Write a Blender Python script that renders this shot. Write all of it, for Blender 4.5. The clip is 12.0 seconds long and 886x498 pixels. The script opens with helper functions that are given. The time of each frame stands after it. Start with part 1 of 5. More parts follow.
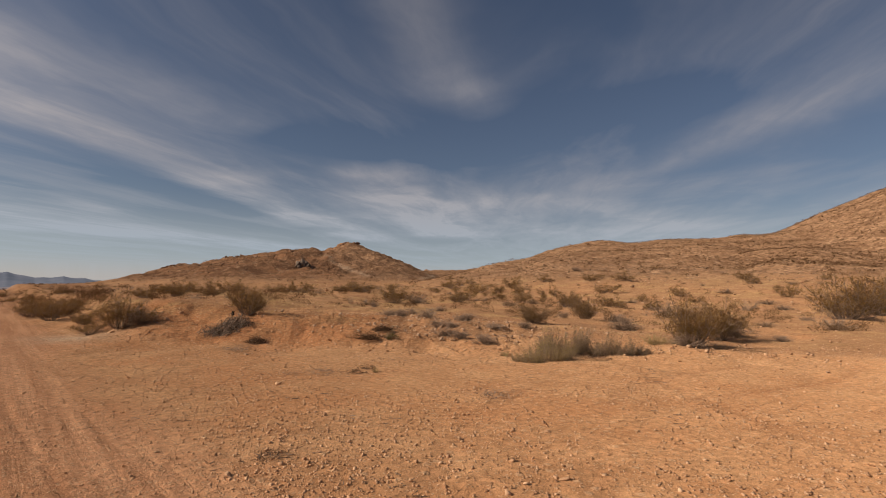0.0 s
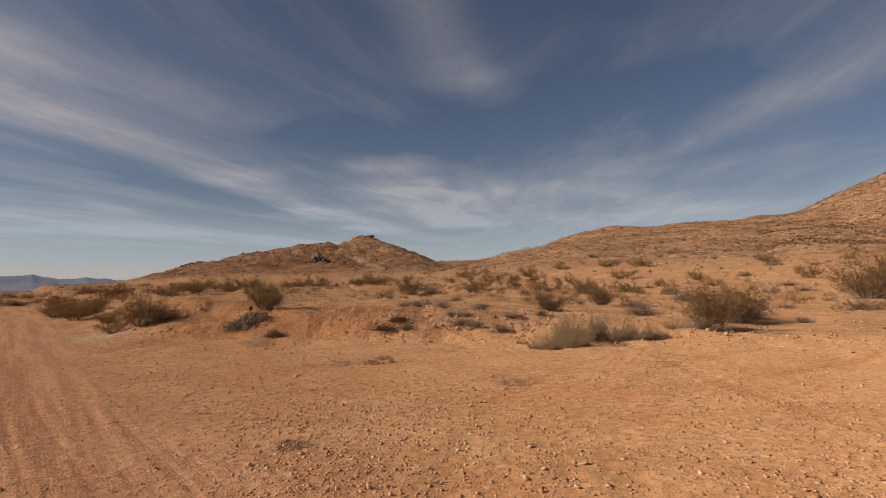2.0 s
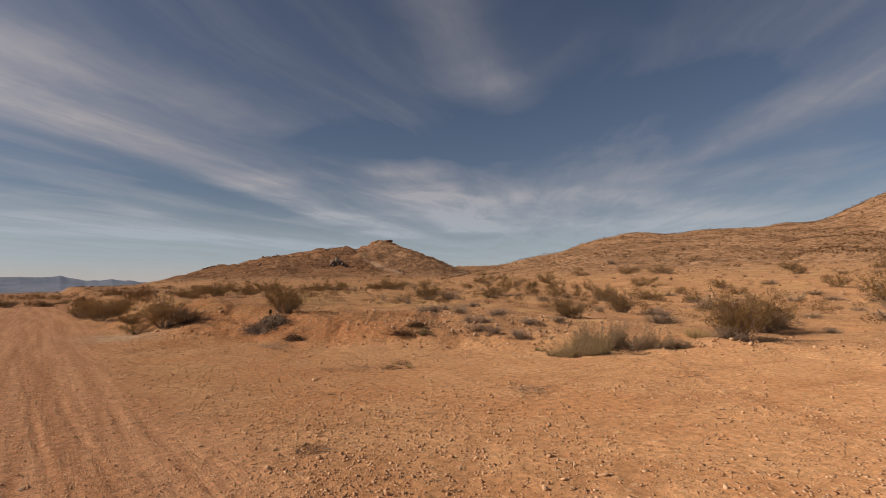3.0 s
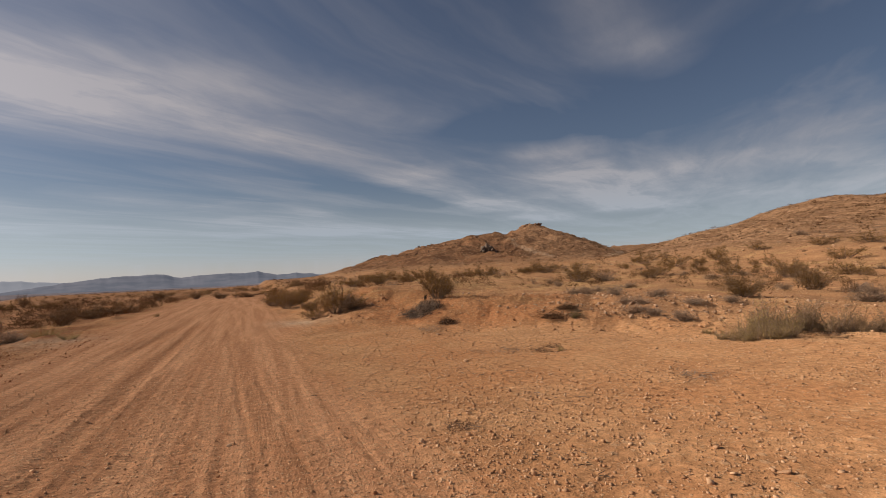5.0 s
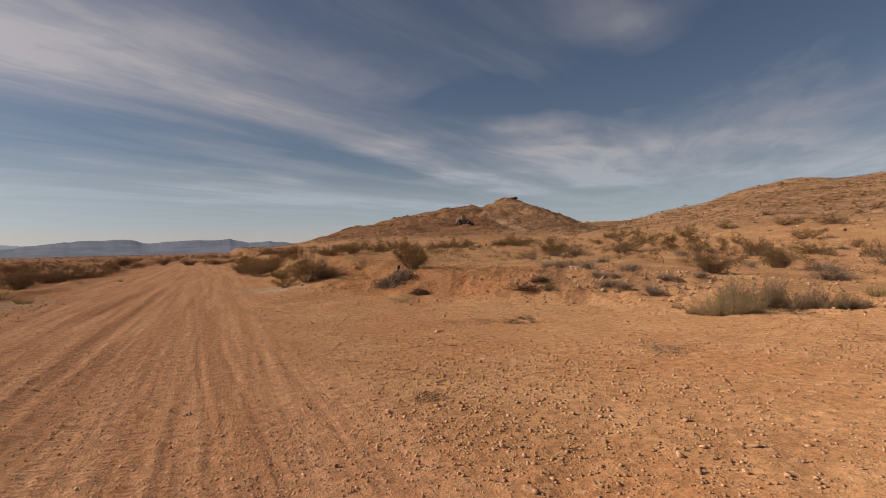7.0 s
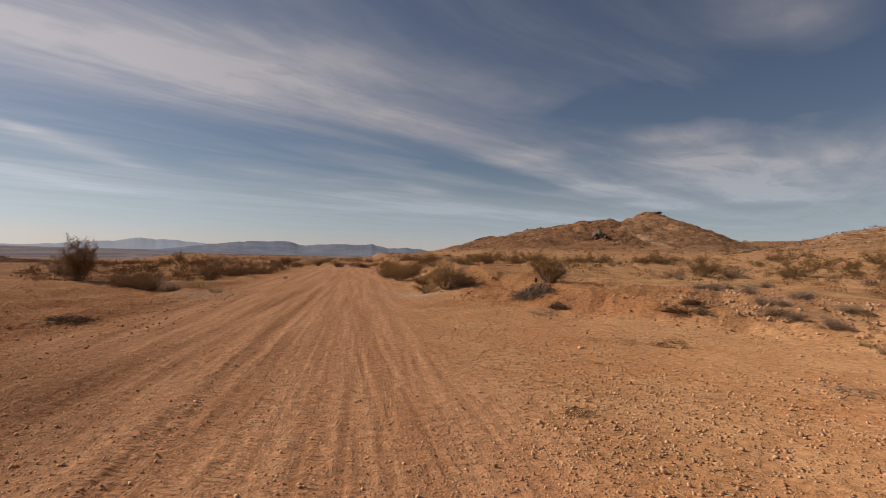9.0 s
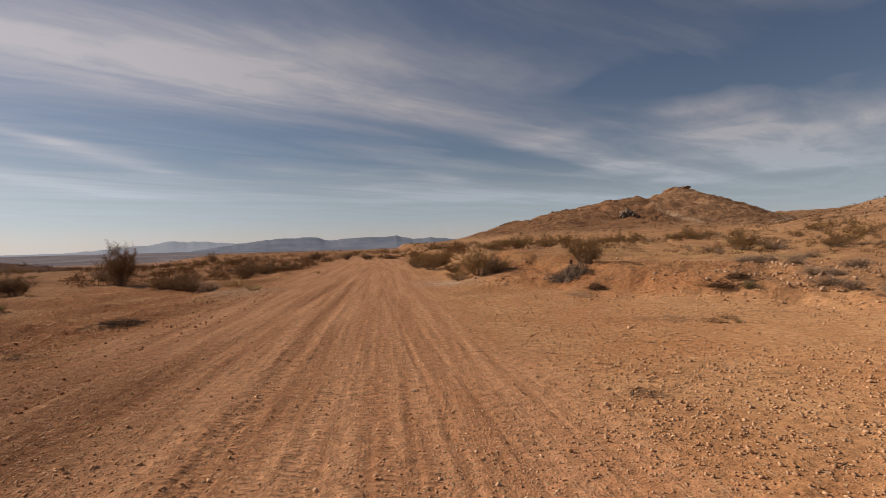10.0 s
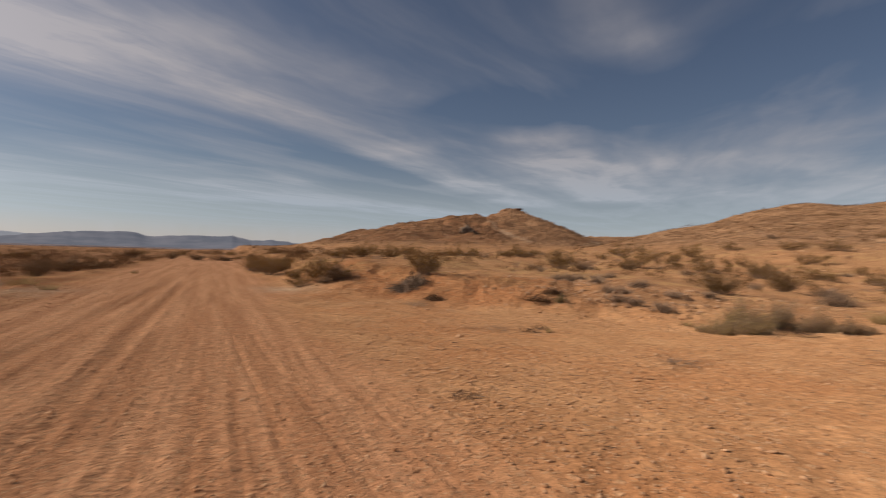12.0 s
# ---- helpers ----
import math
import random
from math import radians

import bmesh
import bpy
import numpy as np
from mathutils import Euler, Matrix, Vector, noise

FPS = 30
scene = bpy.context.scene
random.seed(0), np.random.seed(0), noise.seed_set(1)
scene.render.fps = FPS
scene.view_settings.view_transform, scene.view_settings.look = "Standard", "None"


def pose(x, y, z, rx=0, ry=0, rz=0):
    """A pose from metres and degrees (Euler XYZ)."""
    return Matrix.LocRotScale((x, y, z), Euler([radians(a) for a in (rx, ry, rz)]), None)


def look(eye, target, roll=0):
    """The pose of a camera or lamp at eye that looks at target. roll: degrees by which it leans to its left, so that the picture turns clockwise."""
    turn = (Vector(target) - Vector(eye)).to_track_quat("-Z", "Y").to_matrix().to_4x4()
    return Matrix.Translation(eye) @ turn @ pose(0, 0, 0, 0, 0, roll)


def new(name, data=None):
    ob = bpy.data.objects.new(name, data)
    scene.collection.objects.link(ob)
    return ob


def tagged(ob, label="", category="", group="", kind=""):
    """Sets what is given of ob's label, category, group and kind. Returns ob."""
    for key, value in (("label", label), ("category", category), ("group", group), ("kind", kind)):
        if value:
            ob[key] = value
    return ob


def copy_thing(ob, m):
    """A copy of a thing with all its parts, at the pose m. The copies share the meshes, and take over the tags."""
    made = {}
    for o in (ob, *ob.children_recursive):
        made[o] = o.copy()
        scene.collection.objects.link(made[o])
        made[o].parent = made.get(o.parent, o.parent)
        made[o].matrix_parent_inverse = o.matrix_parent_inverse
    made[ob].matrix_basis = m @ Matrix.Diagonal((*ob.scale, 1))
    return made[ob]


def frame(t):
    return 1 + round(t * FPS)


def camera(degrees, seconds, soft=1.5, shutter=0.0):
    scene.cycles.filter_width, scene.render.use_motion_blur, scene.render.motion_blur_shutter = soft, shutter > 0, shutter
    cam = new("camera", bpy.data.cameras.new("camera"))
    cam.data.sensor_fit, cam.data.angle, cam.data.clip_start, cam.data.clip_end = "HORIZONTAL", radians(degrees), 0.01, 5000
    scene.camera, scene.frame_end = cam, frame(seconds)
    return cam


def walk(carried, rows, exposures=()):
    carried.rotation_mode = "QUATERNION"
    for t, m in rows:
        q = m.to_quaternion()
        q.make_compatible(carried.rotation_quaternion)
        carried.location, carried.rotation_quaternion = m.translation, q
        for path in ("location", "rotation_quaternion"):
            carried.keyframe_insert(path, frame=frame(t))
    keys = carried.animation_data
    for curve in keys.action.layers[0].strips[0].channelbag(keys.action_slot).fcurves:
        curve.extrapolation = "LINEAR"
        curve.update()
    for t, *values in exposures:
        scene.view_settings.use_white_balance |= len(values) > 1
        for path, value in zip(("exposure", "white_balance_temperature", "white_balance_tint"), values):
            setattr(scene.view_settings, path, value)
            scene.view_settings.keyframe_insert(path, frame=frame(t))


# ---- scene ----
# Camera: hand-held at eye height, panning over the desert from the hills to the road.
# aim(): place in metres, then yaw (to the left of +y), pitch and roll in degrees.
def aim(x, y, z, yaw, pitch, roll):
    return pose(x, y, z, 90 + pitch, 0, yaw) @ pose(0, 0, 0, 0, 0, roll)


cam = camera(82.49, 12.0, soft=0.6, shutter=0.3)
walk(cam, [
    (0.0, aim(0.373, -0.099, 1.720, -41.75, 4.55, 0.71)),
    (0.5, aim(0.392, -0.086, 1.697, -41.40, 3.01, 0.48)),
    (1.0, aim(0.403, -0.097, 1.699, -42.78, 3.32, -0.43)),
    (1.5, aim(0.404, -0.117, 1.698, -41.71, 3.41, -0.65)),
    (2.0, aim(0.406, -0.103, 1.696, -40.12, 3.49, -0.87)),
    (2.5, aim(0.399, -0.088, 1.704, -38.69, 4.07, -0.76)),
    (2.7, aim(0.397, -0.082, 1.706, -38.64, 4.02, -0.47)),
    (4.3, aim(0.465, -0.110, 1.676, -28.39, 4.36, -2.05)),
    (4.5, aim(0.478, -0.125, 1.673, -25.60, 3.75, -2.67)),
    (5.0, aim(0.522, -0.115, 1.665, -21.19, 2.74, -2.36)),
    (5.5, aim(0.579, -0.013, 1.635, -22.59, 1.23, -1.51)),
    (6.0, aim(0.622, 0.070, 1.602, -23.86, 0.40, -2.11)),
    (6.5, aim(0.659, 0.081, 1.601, -23.81, -0.03, -2.12)),
    (6.7, aim(0.658, 0.096, 1.603, -24.21, -0.49, -1.38)),
    (8.3, aim(0.440, 0.044, 1.629, -17.28, 0.97, 2.73)),
    (8.5, aim(0.401, 0.019, 1.608, -12.60, 0.81, 1.41)),
    (9.0, aim(0.329, -0.016, 1.624, -9.08, 0.69, 1.57)),
    (9.5, aim(0.205, 0.063, 1.603, -6.97, -0.47, 1.24)),
    (10.0, aim(0.071, 0.140, 1.589, -6.26, -0.66, -1.51)),
    (10.5, aim(0.031, 0.129, 1.593, -2.25, -0.57, -0.42)),
    (11.0, aim(-0.000, 0.000, 1.600, 0.00, -1.10, 0.00)),
    (11.5, aim(0.011, -0.087, 1.615, -4.65, -1.37, 0.69)),
    (12.0, aim(0.059, -0.099, 1.621, -23.69, 0.32, 1.76)),
], exposures=[(0.0, 0.05, 7150, 18), (12.0, 0.05, 7150, 18)])

# ---- light: a low autumn sun to the left of the road, thin cirrus over a clear sky ----
SUN_YAW, SUN_HEIGHT = 65.0, 32.0
SUN_DIR = Vector((-math.sin(radians(SUN_YAW)) * math.cos(radians(SUN_HEIGHT)),
                  math.cos(radians(SUN_YAW)) * math.cos(radians(SUN_HEIGHT)),
                  math.sin(radians(SUN_HEIGHT))))
sun = new("sun", bpy.data.lights.new("sun", "SUN"))
sun.data.energy, sun.data.angle, sun.data.color = 4.7, radians(0.53), (1.0, 0.93, 0.82)
sun.matrix_world = look(SUN_DIR * 60, (0, 0, 0))


class Nodes:
    """A short way to write node trees: sockets or numbers go in, a socket comes out."""

    def __init__(self, tree):
        self.tree = tree

    def node(self, kind, ins=(), **settings):
        n = self.tree.nodes.new(kind)
        for key, value in settings.items():
            setattr(n, key, value)
        for key, value in (ins.items() if isinstance(ins, dict) else enumerate(ins)):
            if isinstance(value, bpy.types.NodeSocket):
                self.tree.links.new(value, n.inputs[key])
            elif value is not None:
                n.inputs[key].default_value = value
        return n

    def math(self, op, a, b=None, c=None, clamp=False):
        return self.node("ShaderNodeMath", (a, b, c), operation=op, use_clamp=clamp).outputs[0]

    def noise(self, vector, scale, detail=4.0, rough=0.55, distort=0.0):
        n = self.node("ShaderNodeTexNoise", {"Vector": vector, "Scale": scale, "Detail": detail, "Roughness": rough, "Distortion": distort})
        return n.outputs["Fac"]

    def voronoi(self, vector, scale, feature="F1", out="Distance", rand=1.0):
        n = self.node("ShaderNodeTexVoronoi", {"Vector": vector, "Scale": scale, "Randomness": rand}, feature=feature)
        return n.outputs[out]

    def step(self, x, lo, hi, a=0.0, b=1.0):
        return self.node("ShaderNodeMapRange", (x, lo, hi, a, b), interpolation_type="SMOOTHSTEP").outputs[0]

    def mix(self, fac, a, b):
        n = self.node("ShaderNodeMix", data_type="RGBA")
        for key, value in ((0, fac), (6, a), (7, b)):
            if isinstance(value, bpy.types.NodeSocket):
                self.tree.links.new(value, n.inputs[key])
            else:
                n.inputs[key].default_value = value if key == 0 else (*value, 1.0)
        return n.outputs[2]

    def vec(self, x, y, z=0.0):
        return self.node("ShaderNodeCombineXYZ", (x, y, z)).outputs[0]

    def split(self, v):
        return self.node("ShaderNodeSeparateXYZ", (v,)).outputs

    def stretch(self, v, scale, rot=(0, 0, 0)):
        return self.node("ShaderNodeMapping", {"Vector": v, "Scale": scale, "Rotation": rot}).outputs[0]

    def bump(self, height, strength, distance, normal=None):
        return self.node("ShaderNodeBump", {"Height": height, "Strength": strength, "Distance": distance, "Normal": normal}).outputs[0]


def make_world():
    world = bpy.data.worlds.new("desert_sky")
    scene.world = world
    world.use_nodes = True
    world.node_tree.nodes.clear()
    n = Nodes(world.node_tree)
    sky = n.node("ShaderNodeTexSky", sky_type="NISHITA", sun_disc=False)
    sky.sun_elevation, sky.sun_rotation = radians(SUN_HEIGHT), radians(-SUN_YAW)
    sky.altitude, sky.air_density, sky.dust_density, sky.ozone_density = 900, 1.0, 0.6, 2.0
    way = n.node("ShaderNodeTexCoord").outputs["Generated"]
    x, y, z = n.split(way)
    up = n.math("MAXIMUM", z, 0.035)
    # cirrus on a flat layer: place on the layer is the way divided by its height
    px, py = n.math("DIVIDE", x, up), n.math("DIVIDE", y, up)
    flat = n.vec(px, py)
    warp = n.noise(flat, 0.45, 3.0)
    shift = n.vec(n.math("MULTIPLY_ADD", warp, 0.6, -0.30), n.math("MULTIPLY_ADD", n.noise(flat, 0.9, 4.0), 0.6, -0.30))
    moved = n.node("ShaderNodeVectorMath", (flat, shift), operation="ADD").outputs[0]
    mx, my, _ = n.split(moved)
    mist = 0.0

    def streak(x0, y0, x1, y1, wide, strength):
        """One long soft band of cloud from one place of the layer to another."""
        length = math.hypot(x1 - x0, y1 - y0)
        ux, uy = (x1 - x0) / length, (y1 - y0) / length
        along = n.math("ADD", n.math("MULTIPLY", n.math("SUBTRACT", mx, x0), ux), n.math("MULTIPLY", n.math("SUBTRACT", my, y0), uy))
        across = n.math("SUBTRACT", n.math("MULTIPLY", n.math("SUBTRACT", my, y0), ux), n.math("MULTIPLY", n.math("SUBTRACT", mx, x0), uy))
        past = n.math("SUBTRACT", along, n.math("MINIMUM", n.math("MAXIMUM", along, 0.0), length))
        d2 = n.math("ADD", n.math("MULTIPLY", across, across), n.math("MULTIPLY", past, past))
        return n.math("MULTIPLY", n.math("EXPONENT", n.math("MULTIPLY", d2, -1.0 / wide ** 2)), strength)

    for band in CIRRUS:
        mist = n.math("ADD", mist, streak(*band))
    # fibres run along one wind: turn the layer that way, then draw it out
    c, d = math.cos(radians(38)), math.sin(radians(38))
    along = n.math("ADD", n.math("MULTIPLY", mx, c), n.math("MULTIPLY", my, d))
    across = n.math("SUBTRACT", n.math("MULTIPLY", my, c), n.math("MULTIPLY", mx, d))
    fibre = n.noise(n.vec(n.math("MULTIPLY", along, 0.45), n.math("MULTIPLY", across, 2.6)), 1.0, 7.0, 0.62, 0.6)
    cloud = n.noise(n.vec(n.math("MULTIPLY", along, 0.30), n.math("MULTIPLY", across, 0.75)), 1.0, 5.0, 0.55, 0.8)
    thin = n.math("MULTIPLY", n.step(cloud, 0.36, 0.64), n.step(fibre, 0.25, 0.75, 0.35, 1.0))
    puffs = n.noise(n.vec(n.math("MULTIPLY", along, 0.9), n.math("MULTIPLY", across, 1.5)), 1.0, 7.0, 0.62, 0.5)
    veil = n.math("MULTIPLY", n.math("MAXIMUM", mist, -0.4), n.math("MULTIPLY", n.step(fibre, 0.22, 0.78, 0.62, 1.15), n.step(puffs, 0.3, 0.7, 0.6, 1.2)))
    veil = n.math("ADD", veil, n.math("MULTIPLY", thin, 0.40), clamp=True)
    # towards the horizon the layer closes up into an even pale veil
    veil = n.math("ADD", n.math("MULTIPLY", veil, n.step(z, 0.03, 0.11, 0.30, 1.0)), n.step(z, 0.0, 0.18, 0.78, 0.0), clamp=True)
    # a cloud takes its light from the sun: brighter towards it
    lean = n.node("ShaderNodeVectorMath", (way, tuple(SUN_DIR)), operation="DOT_PRODUCT").outputs["Value"]
    glow = n.step(lean, 0.35, 1.05, CLOUD[0], CLOUD[1])
    glow = n.math("MULTIPLY", glow, n.math("MULTIPLY", n.step(z, 0.0, 0.26, 1.28, 1.0), n.step(z, 0.22, 0.60, 1.0, 0.74)))
    tint = n.mix(n.step(z, 0.01, 0.24, 1.0, 0.0), (0.94, 0.98, 1.07), (0.74, 0.985, 1.20))
    tint = n.mix(n.step(z, 0.005, 0.06, 0.85, 0.0), tint, (0.97, 0.99, 1.01))
    white = n.node("ShaderNodeVectorMath", (tint, glow), operation="SCALE")
    n.tree.links.new(glow, white.inputs["Scale"])
    colour = n.mix(n.math("MULTIPLY", veil, 0.9), sky.outputs[0], (0, 0, 0))
    n.tree.links.new(white.outputs[0], colour.node.inputs[7])
    back = n.node("ShaderNodeBackground", {"Color": colour, "Strength": SKY_STRENGTH})
    out = n.node("ShaderNodeOutputWorld", (back.outputs[0],))


SKY_STRENGTH = 0.05
CLOUD = (7.1, 11.2)
# start and end on the cloud layer, half width, strength
CIRRUS = [
    (-3.0, 1.9, -0.9, 3.0, 0.75, 0.80), (-0.9, 3.0, 0.3, 3.6, 0.60, 0.42), (0.3, 3.6, 1.6, 4.6, 0.45, 0.45),
    (-0.1, 3.5, 1.55, 5.1, 0.20, 0.30), (1.55, 5.1, 3.3, 6.6, 0.38, 0.45), (3.3, 6.6, 5.6, 8.6, 0.50, 0.60),
    (-3.3, 3.7, -2.9, 4.9, 0.16, 0.45), (-2.9, 4.9, -2.8, 6.8, 0.24, 0.45), (-4.8, 5.5, -4.6, 9.5, 0.50, 0.50), (-4.6, 9.5, 0.0, 11.8, 0.8, 0.40),
    (0.0, 2.6, 1.1, 3.1, 0.25, 0.30), (-1.3, 7.0, 0.9, 7.9, 0.40, 0.30), (-0.2, 9.3, 1.8, 11.0, 0.9, 0.50), (1.8, 11.0, 5.1, 12.4, 1.2, 0.50),
    (2.35, 3.7, 3.6, 4.6, 0.32, 0.75), (3.6, 4.6, 6.2, 6.6, 0.80, 0.95), (4.3, 4.1, 7.0, 5.2, 0.40, 0.35),
    (1.0, 1.3, 1.65, 1.78, 0.15, 0.50), (1.65, 1.78, 2.1, 1.95, 0.20, 0.22),
    (4.3, 2.5, 3.3, 0.9, 0.26, 0.32), (3.3, 0.9, 2.9, 0.2, 0.30, 0.28), (4.6, 3.3, 7.9, 3.2, 0.45, 0.45), (8.0, 4.2, 12.0, 5.0, 1.2, 0.45),
    (1.0, 5.6, 2.7, 7.0, 0.34, -0.55), (1.45, 3.2, 2.4, 2.8, 0.30, -0.30), (2.4, 2.8, 2.6, 1.2, 0.35, -0.35),
]
make_world()
# ---- the lie of the land ----
_rng = np.random.default_rng(7)
_LATTICE = _rng.random((256, 256))


def smooth(lo, hi, v):
    t = np.clip((v - lo) / (hi - lo), 0.0, 1.0)
    return t * t * (3 - 2 * t)


def grain(x, y, size, seed=0):
    """Value noise, -1 to 1, with lumps about that many metres across."""
    u, v = x / size + 17.3 * seed, y / size + 31.7 * seed
    i, j = np.floor(u).astype(np.int64), np.floor(v).astype(np.int64)
    a, b = u - i, v - j
    a, b = a * a * (3 - 2 * a), b * b * (3 - 2 * b)
    i0, i1, j0, j1 = i & 255, (i + 1) & 255, j & 255, (j + 1) & 255
    low = _LATTICE[i0, j0] * (1 - a) + _LATTICE[i1, j0] * a
    high = _LATTICE[i0, j1] * (1 - a) + _LATTICE[i1, j1] * a
    return 2 * (low * (1 - b) + high * b) - 1


def rough(x, y, size, octaves=4, seed=0):
    total, amount = 0.0, 1.0
    for k in range(octaves):
        total = total + amount * grain(x, y, size / 2 ** k, seed + 3 * k)
        amount *= 0.5
    return total


# hills: bearing in degrees to the left of the road, distance, height, slope across, slope towards the road, roundness of the top
HILLS = [
    (-31.4, 290, 25.6, 0.50, 0.15, 5),
    (-26.2, 250, 20.3, 0.36, 0.15, 7),
    (-22.6, 238, 13.0, 0.3, 0.15, 6),
    (-19.2, 230, 12.7, 0.3, 0.15, 5),
    (-14.3, 215, 7.0, 0.26, 0.13, 5),
    (-11, 205, 4.5, 0.33, 0.1, 3),
    (-44.5, 380, 16.2, 0.1, 0.09, 30),
    (-59.3, 190, 19.8, 0.34, 0.17, 5),
    (-66.5, 200, 21.7, 0.26, 0.17, 10),
    (-72.5, 195, 21.0, 0.26, 0.17, 8),
    (-104, 230, 65.3, 0.4, 0.52, 12),
    (-150, 420, 40.0, 0.2, 0.2, 40),
]


def bearing(x, y):
    return np.degrees(np.arctan2(-x, y))


def bank_coords(x, y):
    """Across the cut bank (0 at the camera, about 13.5 at its foot) and along it."""
    return 0.775 * x + 0.632 * y, -0.632 * x + 0.775 * y


TRACKS = [  # wheel tracks on the road: place across, lean, bow, half width, depth
    (-1.33, 0.0, 0.03, 0.13, 0.046), (-2.95, 0.045, 0.03, 0.19, 0.050), (-3.45, -0.060, 0.04, 0.15, 0.034), (-2.10, -0.008, 0.10, 0.06, 0.014),
    (0.74, -0.047, 0.02, 0.042, 0.024), (1.25, -0.064, 0.02, 0.040, 0.015), (0.26, -0.012, 0.02, 0.035, 0.014), (-0.08, -0.004, 0.02, 0.030, 0.012),
    (-0.40, -0.006, 0.02, 0.035, 0.014), (-0.76, -0.008, 0.03, 0.040, 0.016), (-1.02, 0.004, 0.05, 0.05, 0.012), (-2.45, 0.012, 0.08, 0.05, 0.012),
    (-4.55, 0.0, 0.10, 0.12, 0.022), (1.75, -0.040, 0.10, 0.035, 0.008), (2.25, -0.020, 0.12, 0.040, 0.006),
]
TREADS = [  # lanes with the print of a tyre: place across, lean, half width, how plain
    (-0.57, -0.010, 0.12, 1.0), (-0.21, 0.0, 0.11, 0.85), (0.06, -0.010, 0.08, 0.8), (-0.97, 0.0, 0.14, 0.6), (0.45, -0.030, 0.10, 0.5),
    (-1.36, 0.0, 0.20, 0.9), (-2.80, 0.045, 0.20, 0.7), (0.98, -0.050, 0.09, 0.35),
]
TURNS = [  # tracks that swing off the road into the pull-out: centre, radius, half width, depth
    (14.5, 15.5, 13.2, 0.13, 0.018), (14.5, 15.5, 14.9, 0.13, 0.018), (11.5, 17.5, 11.3, 0.12, 0.014),
    (11.0, -6.0, 10.6, 0.14, 0.018), (11.0, -6.0, 12.1, 0.14, 0.018), (26.0, -10.0, 21.5, 0.15, 0.02),
]
BANK_TRACK = [(8.0, 15.0), (8.5, 16.2), (9.0, 17.5), (8.9, 18.5), (8.0, 18.9)]
HILL_TRAIL = [(89, 160), (85.4, 146.6), (78.2, 126.6), (73.8, 111.6)]
SADDLE_TRAIL = [(90, 108), (113, 132), (140, 160)]


def road_mask(x, y):
    left, right = -4.9 + 0.4 * grain(x, y, 5.0, 4), 1.7 + 0.012 * y + 0.4 * grain(x, y, 4.0, 5)
    return smooth(-1.0, 0.6, x - left) * smooth(-0.8, 0.9, right - x) * smooth(85, 60, y) * smooth(-60, -40, y)


def groove(d, wide, deep):
    """A wheel rut with a little soil thrown up at its sides."""
    return deep * (-np.exp(-(d / wide) ** 2) + 0.45 * np.exp(-((np.abs(d) - 1.9 * wide) / (0.7 * wide)) ** 2))


def land(x, y):
    """The height of the ground, without ruts and small lumps."""
    x, y = np.asarray(x, float), np.asarray(y, float)
    r = np.hypot(x, y) + 1e-6
    u, v = bank_coords(x, y)
    # cut bank and the terrace behind it
    height = 0.10 + 0.50 * smooth(-5.5, 3.0, v) + 0.50 * smooth(8.0, 13.5, v) * smooth(42, 20, v)
    wob = 0.45 * grain(x, y, 4.0, 11) + 0.22 * grain(x, y, 1.7, 12)
    face = smooth(13.4, 18.4 + 1.5 * smooth(8, 12, v), u + wob)
    east = smooth(1.9, 5.5, x + 0.4 * grain(x, y, 3.0, 13) - 0.012 * y)
    z = height * face * east
    z = z + 0.011 * np.clip(u - 24, 0, 150) * east
    # left of the road the ground lies a little lower, with a low berm at the edge
    west = smooth(-5.0, -7.5, x)
    z = z - 0.22 * west + 0.16 * np.exp(-((x + 6.6 + 0.5 * grain(x, y, 6, 14)) / 0.9) ** 2) * smooth(60, 30, y) * (0.6 + 0.4 * grain(x, y, 3.5, 15))
    # hills, joined softly
    stack = np.exp((z - 4.0) / 0.9)
    for b, dist, h, across, ahead, top in HILLS:
        a = math.radians(b)
        cx, cy = -math.sin(a) * dist, math.cos(a) * dist
        du = ((x - cx) * -math.sin(a) + (y - cy) * math.cos(a)) * ahead
        dv = ((x - cx) * math.cos(a) + (y - cy) * math.sin(a)) * across
        lean = top * across
        stack = stack + np.exp((h - (np.sqrt(du ** 2 + dv ** 2 + lean ** 2) - lean) - 4.0) / 0.9)
    z = 0.9 * np.log(stack) + 4.0
    hill = smooth(2.5, 8.0, z)
    z = z + hill * (0.9 * rough(x, y, 34, 3, 21) + 0.5 * rough(x, y, 9, 3, 22) - 1.3 * (1 - np.abs(grain(x, y, 24, 23))) ** 4)
    crags = hill * smooth(-46, -40, bearing(x, y)) * (x > 0)
    z = z + crags * (1.15 * np.abs(rough(x, y, 8, 3, 24)) - 0.5 + 0.75 * np.abs(rough(x, y, 3.0, 2, 25)))
    # the valley to the west and north
    west_side = smooth(0.10, 0.30, (x * -math.sin(radians(75)) + y * math.cos(radians(75))) / r)
    drop = -27.5 * smooth(130, 1500, r) + 20 * smooth(2600, 4900, r)
    edge = -3.2 * smooth(52, 150, r) * smooth(17, 24, bearing(x, y))
    z = z + west_side * (drop + edge)
    a = radians(39)
    mx, my = x + math.sin(a) * 112, y - math.cos(a) * 112
    z = z + 3.1 * np.exp(-((mx * math.cos(a) + my * math.sin(a)) / 17) ** 2 - ((-mx * math.sin(a) + my * math.cos(a)) / 20) ** 2)
    return z


